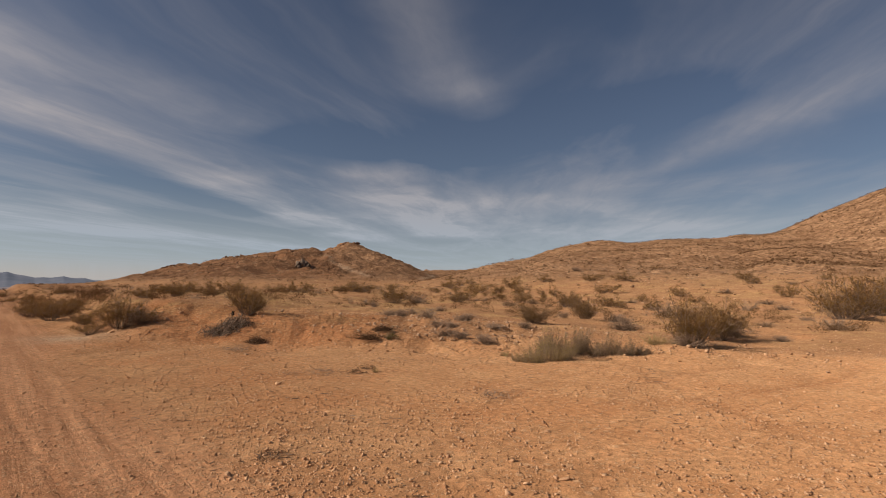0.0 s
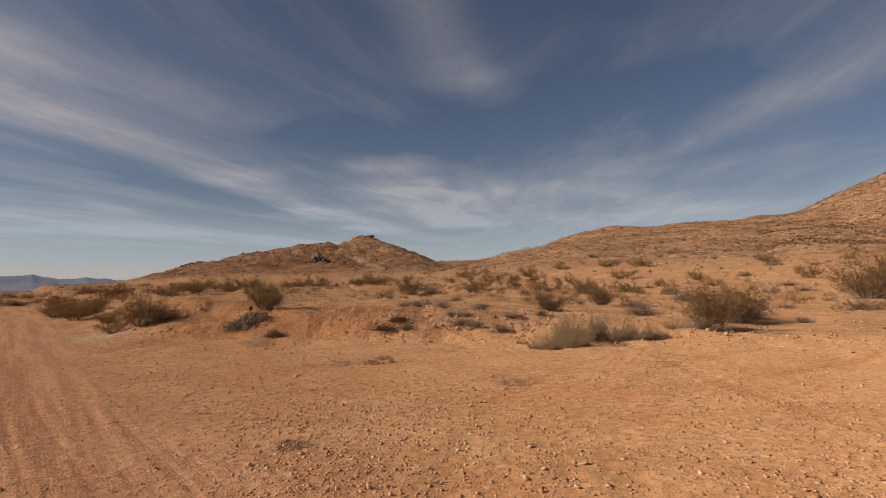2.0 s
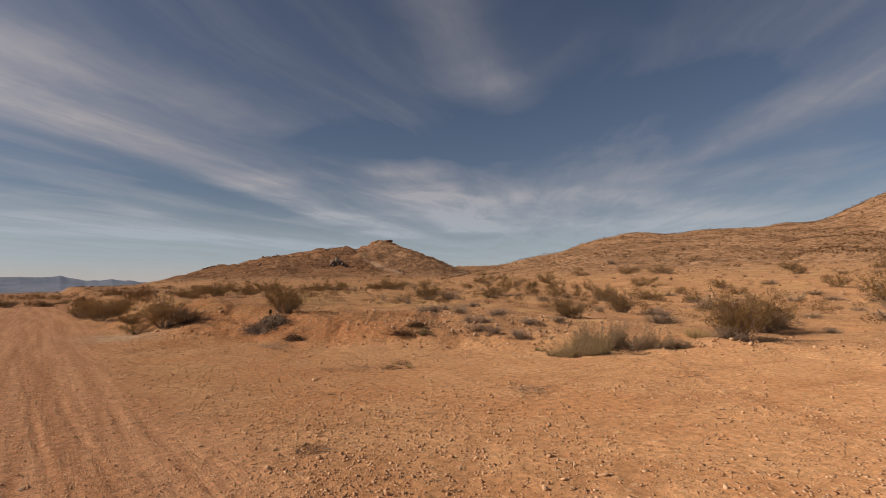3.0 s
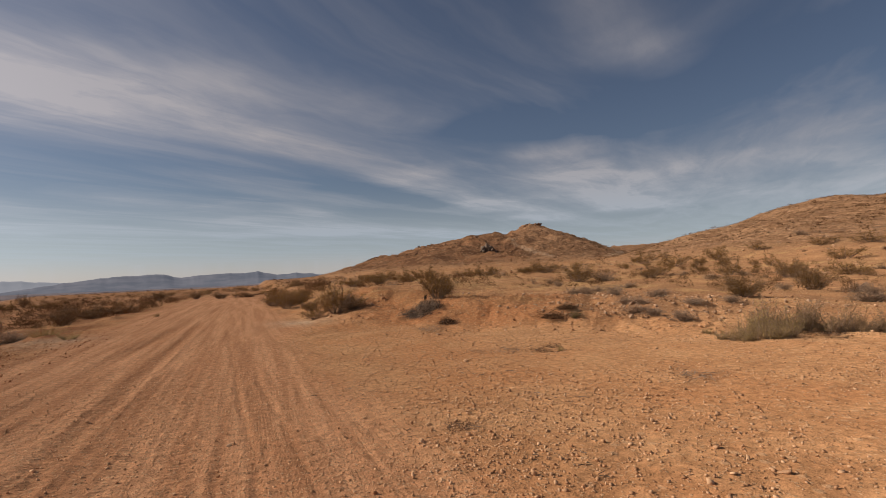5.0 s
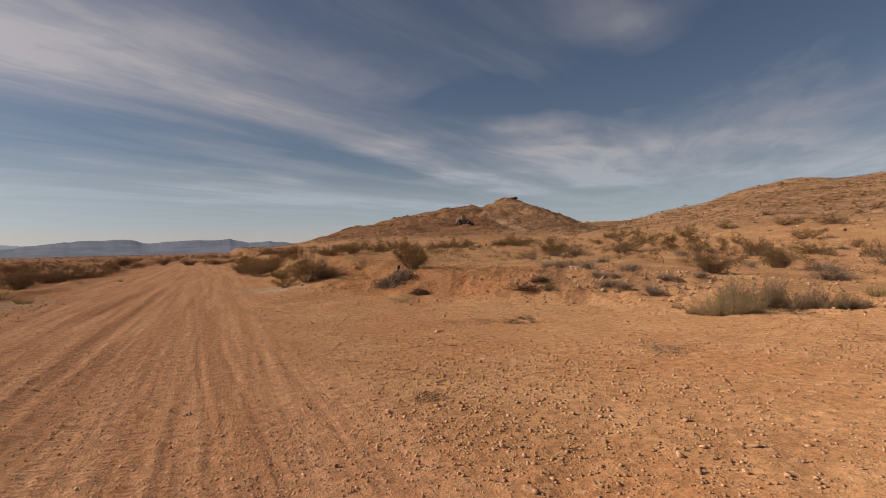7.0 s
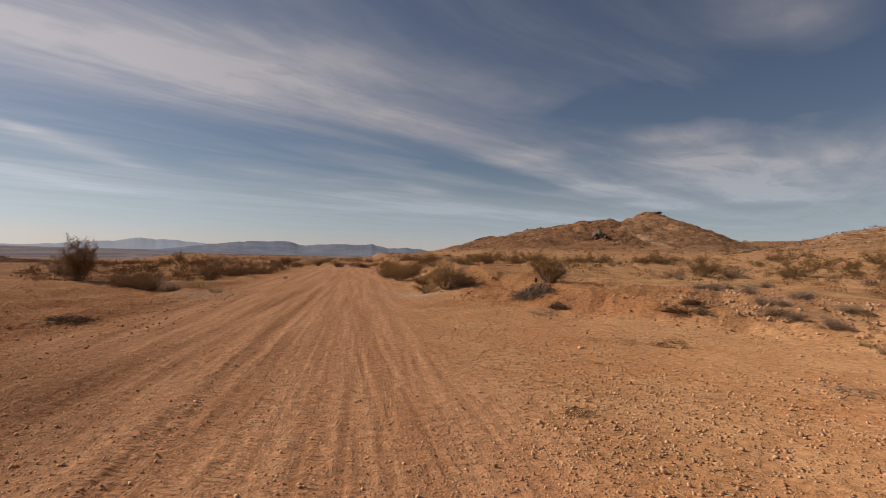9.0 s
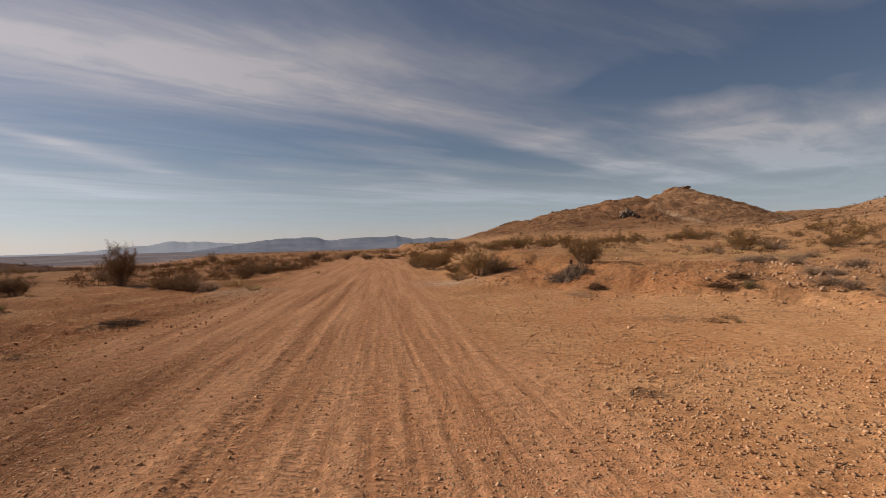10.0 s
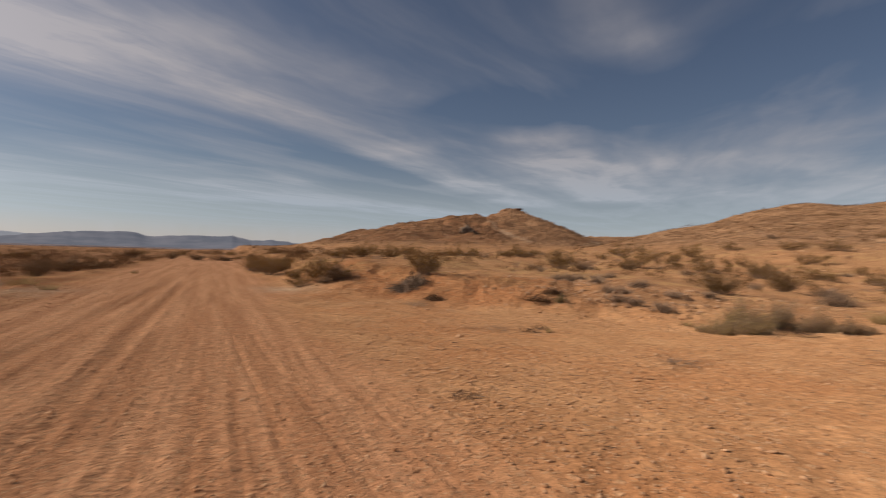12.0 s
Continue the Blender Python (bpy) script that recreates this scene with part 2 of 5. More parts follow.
def off_line(x, y, line):
    """Distance from a line of places."""
    d = np.full(np.shape(x), 1e4)
    for (ax, ay), (bx, by) in zip(line, line[1:]):
        t = np.clip(((x - ax) * (bx - ax) + (y - ay) * (by - ay)) / ((bx - ax) ** 2 + (by - ay) ** 2), 0, 1)
        d = np.minimum(d, np.hypot(x - ax - t * (bx - ax), y - ay - t * (by - ay)))
    return d


def ruts_at(x, y):
    """How far the wheels have pressed or thrown up the soil."""
    ruts = 0.0
    for place, lean, bow, wide, deep in TRACKS:
        line = place + lean * y + bow * np.sin(y * 0.11 + 3 * place) * 0.6 + 0.025 * grain(y, place + 0 * y, 2.2, 41)
        worn = 0.55 + 0.45 * grain(y, place + 0 * y, 5.0, 42)
        ruts = ruts + 0.72 * worn * groove(x - line, wide, deep)
    ruts = ruts * road_mask(x, y) * (0.25 + 0.75 * smooth(38, 12, np.hypot(x, y))) * smooth(70, 40, np.hypot(x, y))
    flat = (1 - road_mask(x, y)) * smooth(15.0, 12.5, bank_coords(x, y)[0]) * smooth(30, 18, np.hypot(x, y)) * smooth(-6, -3, x)
    for cx, cy, radius, wide, deep in TURNS:
        d = np.hypot(x - cx, y - cy) - radius + 0.06 * grain(x, y, 2.0, 43)
        ruts = ruts + (0.55 + 0.45 * grain(x, y, 3.0, 44)) * groove(d, wide, deep) * flat
    # an old track that climbs the bank and swings round behind the bush
    d = off_line(x, y, BANK_TRACK)
    return ruts + groove(d + 0.20 * grain(x, y, 0.7, 45), 0.20, 0.050) * (0.65 + 0.35 * grain(x, y, 1.4, 46))


def tread_mask(x, y):
    """Where the print of a tyre still shows."""
    total = 0.0
    for place, lean, wide, plain in TREADS:
        d = (x - place - lean * y + 0.03 * grain(y, place + 0 * y, 2.2, 41)) / wide
        total = total + plain * np.exp(-d ** 4) * smooth(-1.0, -0.1, grain(y, 3 * place + 0 * y, 1.6, 62))
    return np.clip(total, 0, 1) * smooth(14, 8, np.hypot(x, y))


def ground_height(x, y):
    """The land with its ruts, hummocks and small lumps."""
    x, y = np.asarray(x, float), np.asarray(y, float)
    r = np.hypot(x, y)
    z = land(x, y)
    road = road_mask(x, y)
    near = smooth(70, 25, r)
    wild = (1 - road) * smooth(10, 15, r) * smooth(400, 60, r)
    z = z + 0.10 * wild * rough(x, y, 2.6, 3, 31) + 0.03 * wild * rough(x, y, 0.7, 2, 32)
    u, v = bank_coords(x, y)
    broken = smooth(13.2, 15.0, u) * smooth(21, 18, u) * smooth(-7, 0, v) * smooth(2.0, 4.0, x)
    z = z + broken * (0.10 * rough(x, y, 1.3, 4, 35) + 0.085 * np.abs(rough(x, y, 0.4, 3, 36)))
    # fine ridges that many wheels have combed along the road
    combed = road * smooth(26, 12, r)
    z = z + combed * (0.005 * grain(x, 0.05 * y, 0.11, 47) + 0.004 * grain(x, 0.12 * y, 0.06, 48) + 0.007 * np.abs(rough(x, y, 0.14, 2, 49)) * smooth(-0.1, 0.5, grain(x, 0.2 * y, 0.7, 50)))
    # soil thrown about along the deepest rut
    z = z + combed * np.exp(-((x + 1.36) / 0.24) ** 2) * 0.020 * np.abs(rough(x, y, 0.12, 2, 57)) * smooth(12, 7, r)
    z = z + near * (0.008 * rough(x, y, 0.8, 3, 33) + 0.003 * rough(x, y, 0.16, 2, 34))
    clods = smooth(0.0, 0.55, rough(x, y, 1.5, 3, 37)) * smooth(26, 16, r)
    z = z + clods * 0.008 * np.abs(rough(x, y, 0.13, 2, 38))
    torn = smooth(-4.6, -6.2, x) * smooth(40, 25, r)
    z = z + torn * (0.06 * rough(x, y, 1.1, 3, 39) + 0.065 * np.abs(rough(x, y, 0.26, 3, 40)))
    return z + ruts_at(x, y)


# ---- materials ----
def material(name, rough_value=0.9, spec=0.2):
    m = bpy.data.materials.new(name)
    m.use_nodes = True
    n = Nodes(m.node_tree)
    shader = m.node_tree.nodes["Principled BSDF"]
    shader.inputs["Roughness"].default_value = rough_value
    shader.inputs["Specular IOR Level"].default_value = spec
    return m, n, shader


def attribute(n, name):
    return n.node("ShaderNodeAttribute", attribute_name=name).outputs["Fac"]


def ground_material():
    m, n, shader = material("desert_ground", 1.0, 0.03)
    place = n.node("ShaderNodeNewGeometry").outputs["Position"]
    shader.inputs["Diffuse Roughness"].default_value = 0.5
    road, hill, bank, valley, torn, brush, rut, varnish, pale, stony, terrace, tread, churned = (attribute(n, k) for k in ("road", "hill", "bank", "valley", "torn", "brush", "rut", "varnish", "pale", "stony", "terrace", "tread", "churned"))
    big = n.noise(place, 0.09, 4, 0.55)
    mid = n.noise(place, 0.9, 5, 0.6)
    fine = n.noise(place, 9.0, 5, 0.65)
    grit = n.noise(place, 55.0, 3, 0.7)
    dirt = n.mix(n.step(mid, 0.32, 0.68), DIRT_DARK, DIRT_LIGHT)
    dirt = n.mix(n.math("MULTIPLY", n.step(big, 0.42, 0.66), 0.5), dirt, DIRT_SAND)
    redness = n.step(n.split(place)[0], 2.0, 12.0, 0.95, 0.45)
    dirt = n.mix(n.math("MULTIPLY", redness, n.step(n.noise(place, 0.33, 5, 0.65), 0.42, 0.62, 0.15, 0.9)), dirt, DIRT_RED)
    dirt = n.mix(n.math("MULTIPLY", terrace, n.step(n.noise(place, 0.20, 5, 0.6), 0.44, 0.60, 0.0, 0.75)), dirt, DRY_GRASS)
    dirt = n.mix(n.math("MULTIPLY", terrace, n.step(n.noise(place, 0.75, 6, 0.7), 0.44, 0.60, 0.1, 0.75)), dirt, STONY_SOIL)
    # the road: packed, paler and greyer, drawn out along the way of travel
    drawn = n.noise(n.stretch(place, (2.6, 0.13, 1.0)), 1.0, 5, 0.6)
    packed = n.mix(n.step(drawn, 0.40, 0.60), ROAD_DARK, ROAD_LIGHT)
    lines = n.noise(n.stretch(place, (9.0, 0.22, 1.0)), 1.0, 4, 0.6)
    packed = n.mix(n.step(lines, 0.48, 0.68, 0.0, 0.30), packed, RUT_SOIL_SHADE)
    packed = n.mix(n.math("MULTIPLY", churned, n.step(n.noise(n.stretch(place, (1.6, 0.5, 1.0)), 1.3, 5, 0.65), 0.34, 0.62, 0.25, 0.95)), packed, CHURNED_SOIL)
    colour = n.mix(n.math("MULTIPLY", road, 0.85), dirt, packed)
    # turned soil in the ruts, with the shade of the grooves painted in
    colour = n.mix(n.math("MULTIPLY", rut, 0.66), colour, RUT_SOIL_SHADE)
    colour = n.mix(n.math("MULTIPLY", bank, n.step(mid, 0.35, 0.6, 0.1, 0.75)), colour, BANK_RED)
    colour = n.mix(n.math("MULTIPLY", stony, n.step(n.noise(place, 0.45, 5, 0.65), 0.36, 0.62, 0.0, 0.85)), colour, STONY_SOIL)
    # torn soil; backlit shading and red lens flare are in its colour too
    colour = n.mix(n.math("MULTIPLY", torn, n.step(n.noise(place, 0.5, 6, 0.65), 0.36, 0.62, 0.15, 0.85)), colour, TORN_BACKLIT_SOIL)
    # hills: rusty gravel with darker rock and pale scars
    scree = n.noise(place, 0.16, 6, 0.68)
    slope = n.mix(n.step(scree, 0.36, 0.64), HILL_DARK, HILL_LIGHT)
    scar = n.noise(n.stretch(place, (0.02, 0.05, 0.25), (0, 0, 0.6)), 1.0, 5, 0.6)
    slope = n.mix(n.step(scar, 0.62, 0.72, 0.0, 0.55), slope, HILL_SCAR)
    slope = n.mix(n.math("MULTIPLY", varnish, n.step(scree, 0.3, 0.62, 0.95, 0.55)), slope, HILL_VARNISH)
    ledges = n.noise(n.stretch(place, (0.16, 0.16, 0.7)), 1.0, 7, 0.7)
    slope = n.mix(n.math("MULTIPLY", varnish, n.step(ledges, 0.48, 0.57, 0.0, 0.70)), slope, HILL_LEDGE)
    for scale, amount in ((0.30, 0.35), (0.55, 0.55), (1.0, 0.65), (2.1, 0.6)):
        cells = n.node("ShaderNodeTexVoronoi", {"Vector": place, "Scale": scale}, voronoi_dimensions="2D")
        pick, tone, _ = n.node("ShaderNodeSeparateColor", (cells.outputs["Color"],)).outputs
        dot = n.math("MULTIPLY", n.step(cells.outputs["Distance"], 0.20, 0.42, amount, 0.0), n.math("GREATER_THAN", pick, n.math("MULTIPLY_ADD", varnish, 0.28, 0.36)))
        slope = n.mix(dot, slope, n.mix(n.math("GREATER_THAN", tone, 0.78), HILL_SPOT, HILL_SCAR))
    colour = n.mix(hill, colour, slope)
    # far valley floor: distance haze painted in as a pale bluish base colour
    hazy_flats = n.mix(n.step(n.noise(n.stretch(place, (0.004, 0.0009, 1.0), (0, 0, -0.5)), 1.0, 5, 0.6), 0.4, 0.6), VALLEY_HAZE_DARK, VALLEY_HAZE_LIGHT)
    colour = n.mix(valley, colour, hazy_flats)
    colour = n.mix(n.math("MULTIPLY", pale, n.step(mid, 0.3, 0.6, 0.25, 0.8)), colour, PALE_SOIL)
    # dark brush cover; beside the road its cast shadows are painted in too
    colour = n.mix(brush, colour, BRUSH_AND_SHADE)
    # pebbles and grit, told apart by their tint
    cell = n.node("ShaderNodeTexVoronoi", {"Vector": place, "Scale": 26.0}, voronoi_dimensions="2D")
    r, g, b = n.node("ShaderNodeSeparateColor", (cell.outputs["Color"],)).outputs
    pebble = n.math("MULTIPLY", n.step(cell.outputs["Distance"], 0.30, 0.42, 1.0, 0.0), n.math("GREATER_THAN", r, 0.74))
    tint = n.mix(g, PEBBLE_DARK, PEBBLE_PALE)
    wide = n.node("ShaderNodeTexVoronoi", {"Vector": place, "Scale": 6.5}, voronoi_dimensions="2D")
    wr, wg, _ = n.node("ShaderNodeSeparateColor", (wide.outputs["Color"],)).outputs
    clod = n.math("MULTIPLY", n.step(wide.outputs["Distance"], 0.16, 0.34, 1.0, 0.0), n.math("GREATER_THAN", wr, 0.80))
    clod = n.math("MULTIPLY", clod, n.math("SUBTRACT", 1.0, n.math("MULTIPLY", road, 0.8)))
    plain = n.math("SUBTRACT", 1.0, n.math("MAXIMUM", brush, n.math("MAXIMUM", valley, hill)))
    colour = n.mix(n.math("MULTIPLY", n.math("MULTIPLY", pebble, 0.60), plain), colour, tint)
    colour = n.mix(n.math("MULTIPLY", n.math("MULTIPLY", clod, 0.35), plain), colour, n.mix(n.math("GREATER_THAN", wg, 0.45), PEBBLE_DARK, PEBBLE_PALE))
    shade = n.math("ADD", n.step(fine, 0.28, 0.72, 0.76, 1.24), n.step(grit, 0.3, 0.7, -0.18, 0.18))
    worn = n.node("ShaderNodeVectorMath", (colour,), operation="SCALE")
    n.tree.links.new(shade, worn.inputs["Scale"])
    n.tree.links.new(worn.outputs[0], shader.inputs["Base Color"])
    # relief: tyre prints, pebbles, grit
    wander = n.noise(place, 6.0, 3, 0.6)
    lugs = n.node("ShaderNodeTexWave", {"Vector": n.stretch(place, (1.0, 1.0, 1.0), (0, 0, 0.25)), "Scale": 4.6, "Distortion": 0.9, "Detail": 2.0, "Detail Scale": 3.0}, wave_type="BANDS", bands_direction="Y").outputs["Fac"]
    lugs = n.math("MULTIPLY", n.math("MULTIPLY", lugs, tread), n.step(wander, 0.38, 0.60, 0.15, 1.0))
    height = n.math("ADD", n.math("MULTIPLY", fine, 0.22), n.math("MULTIPLY", grit, 0.22))
    height = n.math("ADD", height, n.math("MULTIPLY", pebble, 0.14))
    height = n.math("ADD", height, n.math("MULTIPLY", clod, 0.16))
    height = n.math("ADD", height, n.math("MULTIPLY", lugs, 0.45))
    crumbs = n.noise(place, 36.0, 3, 0.65)
    lumps = n.math("MULTIPLY", n.math("MAXIMUM", n.math("MULTIPLY", bank, 0.9), n.math("MAXIMUM", torn, churned)), n.step(n.noise(n.stretch(place, (1.0, 0.7, 1.0)), 17.0, 4, 0.7), 0.48, 0.66))
    height = n.math("ADD", height, n.math("MULTIPLY", lumps, 0.55))
    height = n.math("ADD", height, n.math("MULTIPLY", n.math("MULTIPLY", crumbs, n.math("MULTIPLY_ADD", n.math("ADD", churned, road), 0.4, 0.8)), 0.20))
    combed = n.noise(n.stretch(place, (11.0, 0.35, 1.0)), 1.0, 4, 0.6)
    height = n.math("ADD", height, n.math("MULTIPLY", n.math("MULTIPLY", combed, road), 0.22))
    height = n.math("ADD", height, n.math("MULTIPLY", n.math("MULTIPLY", n.noise(place, 0.6, 6, 0.7), hill), n.math("MULTIPLY_ADD", varnish, 18.0, 9.0)))
    n.tree.links.new(n.bump(height, 1.0, 0.05), shader.inputs["Normal"])
    return m


DIRT_DARK, DIRT_LIGHT, DIRT_SAND = (0.435, 0.224, 0.106), (0.565, 0.315, 0.156), (0.595, 0.354, 0.182)
DIRT_RED, DRY_GRASS = (0.485, 0.228, 0.102), (0.50, 0.318, 0.142)
ROAD_DARK, ROAD_LIGHT = (0.465, 0.226, 0.116), (0.615, 0.324, 0.174)
BANK_RED, TORN_BACKLIT_SOIL, CHURNED_SOIL = (0.48, 0.205, 0.088), (0.33, 0.128, 0.056), (0.205, 0.083, 0.041)
HILL_DARK, HILL_LIGHT, HILL_SPOT, HILL_SCAR = (0.27, 0.150, 0.080), (0.37, 0.215, 0.118), (0.165, 0.090, 0.050), (0.50, 0.315, 0.185)
VALLEY_HAZE_DARK, VALLEY_HAZE_LIGHT = (0.18, 0.155, 0.165), (0.27, 0.235, 0.24)
RUT_SOIL_SHADE, HILL_VARNISH = (0.29, 0.126, 0.058), (0.330, 0.163, 0.083)
PALE_SOIL = (0.54, 0.40, 0.27)
HILL_LEDGE = (0.145, 0.073, 0.040)
STONY_SOIL = (0.315, 0.166, 0.084)
BRUSH_AND_SHADE = (0.13, 0.060, 0.033)
PEBBLE_DARK, PEBBLE_PALE = (0.24, 0.125, 0.058), (0.66, 0.45, 0.27)


def stone_material(name, dark, pale, scale=14.0):
    m, n, shader = material(name, 0.9, 0.10)
    place = n.node("ShaderNodeTexCoord").outputs["Object"]
    geometry = n.node("ShaderNodeNewGeometry")
    which = n.math("FRACT", n.math("ADD", geometry.outputs["Random Per Island"], n.node("ShaderNodeObjectInfo").outputs["Random"]))
    veins = n.noise(place, scale, 6, 0.65)
    colour = n.mix(which, dark, pale)
    colour = n.mix(n.step(veins, 0.4, 0.7, 0.0, 0.5), colour, tuple(0.6 * c for c in dark))
    n.tree.links.new(colour, shader.inputs["Base Color"])
    n.tree.links.new(n.bump(veins, 0.6, 0.02), shader.inputs["Normal"])
    return m


def plant_material(name, dark, pale, through_light=0.25):
    m, n, shader = material(name, 0.95, 0.05)
    which = n.node("ShaderNodeNewGeometry").outputs["Random Per Island"]
    other = n.node("ShaderNodeObjectInfo").outputs["Random"]
    place = n.node("ShaderNodeTexCoord").outputs["Object"]
    fac = n.math("MULTIPLY_ADD", other, 0.35, n.math("MULTIPLY", which, 0.65))
    colour = n.mix(fac, dark, pale)
    colour = n.mix(n.step(n.noise(place, 5.0, 3), 0.35, 0.7, 0.0, 0.35), colour, dark)
    n.tree.links.new(colour, shader.inputs["Base Color"])
    if through_light:
        leaf = n.node("ShaderNodeBsdfTranslucent", {"Color": colour})
        both = n.node("ShaderNodeMixShader", (through_light, shader.outputs[0], leaf.outputs[0]))
        n.tree.links.new(both.outputs[0], m.node_tree.nodes["Material Output"].inputs[0])
    return m


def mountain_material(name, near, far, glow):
    """Far mountains, with the air's blue haze put into their colour and glow."""
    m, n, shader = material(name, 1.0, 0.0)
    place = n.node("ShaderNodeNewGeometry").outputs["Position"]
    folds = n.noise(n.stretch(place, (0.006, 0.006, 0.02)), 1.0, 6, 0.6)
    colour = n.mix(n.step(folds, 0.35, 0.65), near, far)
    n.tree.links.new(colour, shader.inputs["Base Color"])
    # emission imitates light scattered by the air in between
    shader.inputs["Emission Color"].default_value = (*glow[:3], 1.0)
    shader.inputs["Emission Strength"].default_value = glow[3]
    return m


GROUND = ground_material()
STONE = stone_material("tan_stone", (0.38, 0.195, 0.098), (0.68, 0.43, 0.255))
CLOD = stone_material("red_clod", (0.22, 0.084, 0.034), (0.46, 0.215, 0.105))
PALE_STONE = stone_material("pale_granite", (0.36, 0.220, 0.132), (0.58, 0.39, 0.255))
DARK_ROCK = stone_material("dark_varnished_rock", (0.125, 0.070, 0.042), (0.28, 0.160, 0.096), 1.2)
CROWN_ROCK = stone_material("brown_summit_rock", (0.19, 0.100, 0.056), (0.33, 0.185, 0.105), 0.8)
GREY_ROCK = stone_material("grey_weathered_rock", (0.10, 0.072, 0.053), (0.25, 0.192, 0.145), 1.2)
HILL_ROCK = stone_material("rusty_hill_rock", (0.20, 0.105, 0.055), (0.42, 0.255, 0.145), 1.0)
OLIVE_LEAF = plant_material("creosote_leaf", (0.105, 0.060, 0.020), (0.33, 0.186, 0.060), 0.32)
SCRUB_LEAF = plant_material("brown_scrub", (0.095, 0.051, 0.025), (0.225, 0.126, 0.058), 0.0)
# creosote leaf on the sunward side, backlit shade put into its colour
BACKLIT_LEAF = plant_material("dark_brown_leaf", (0.095, 0.052, 0.026), (0.235, 0.132, 0.060), 0.25)
GREEN_LEAF = plant_material("green_leaf", (0.085, 0.080, 0.024), (0.20, 0.175, 0.055), 0.3)
HILL_SCRUB = plant_material("faded_hill_scrub", (0.15, 0.084, 0.046), (0.29, 0.170, 0.092), 0.0)
SAGE_LEAF = plant_material("sage_leaf", (0.25, 0.180, 0.080), (0.58, 0.430, 0.205), 0.4)
DUSTY_SAGE = plant_material("dusty_sage_leaf", (0.21, 0.145, 0.080), (0.48, 0.340, 0.190), 0.35)
GREY_TWIG = plant_material("grey_dry_twig", (0.24, 0.165, 0.112), (0.50, 0.365, 0.262), 0.25)
BROWN_STEM = plant_material("brown_stem", (0.12, 0.083, 0.058), (0.34, 0.245, 0.176), 0.0)
STRAW = plant_material("straw", (0.33, 0.235, 0.105), (0.56, 0.43, 0.22), 0.2)
DEAD_WOOD = plant_material("weathered_dead_wood", (0.10, 0.07, 0.05), (0.30, 0.22, 0.16), 0.0)
DEAD_BROWN = plant_material("dead_brush", (0.085, 0.060, 0.045), (0.30, 0.215, 0.155), 0.0)
CHARRED = plant_material("charred_wood", (0.012, 0.011, 0.010), (0.04, 0.035, 0.03), 0.0)
# dark dead twigs; the shadowed hollows of the heaps are in this colour
DARK_SHADED_TWIG = plant_material("dark_burnt_twig", (0.040, 0.022, 0.013), (0.16, 0.088, 0.050), 0.0)
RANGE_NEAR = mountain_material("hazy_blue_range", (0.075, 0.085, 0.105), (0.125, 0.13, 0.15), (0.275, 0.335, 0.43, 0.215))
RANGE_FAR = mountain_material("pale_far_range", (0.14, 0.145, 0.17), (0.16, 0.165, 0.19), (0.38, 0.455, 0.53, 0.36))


# ---- mesh helpers ----
def mesh_of(name, verts, faces, mat, soft=False):
    """A mesh from arrays of places and of faces with equal corner counts."""
    verts, faces = np.asarray(verts, np.float32), np.asarray(faces, np.int32)
    mesh = bpy.data.meshes.new(name)
    corners = faces.shape[1]
    mesh.vertices.add(len(verts))
    mesh.vertices.foreach_set("co", verts.ravel())
    mesh.loops.add(faces.size)
    mesh.loops.foreach_set("vertex_index", faces.ravel())
    mesh.polygons.add(len(faces))
    mesh.polygons.foreach_set("loop_start", np.arange(0, faces.size, corners, dtype=np.int32))
    if soft:
        mesh.polygons.foreach_set("use_smooth", np.ones(len(faces), bool))
    mesh.materials.append(mat)
    mesh.update(calc_edges=True)
    return mesh


def part(name, mesh, parent, label=""):
    ob = new(name, mesh)
    ob.parent = parent
    return tagged(ob, label)


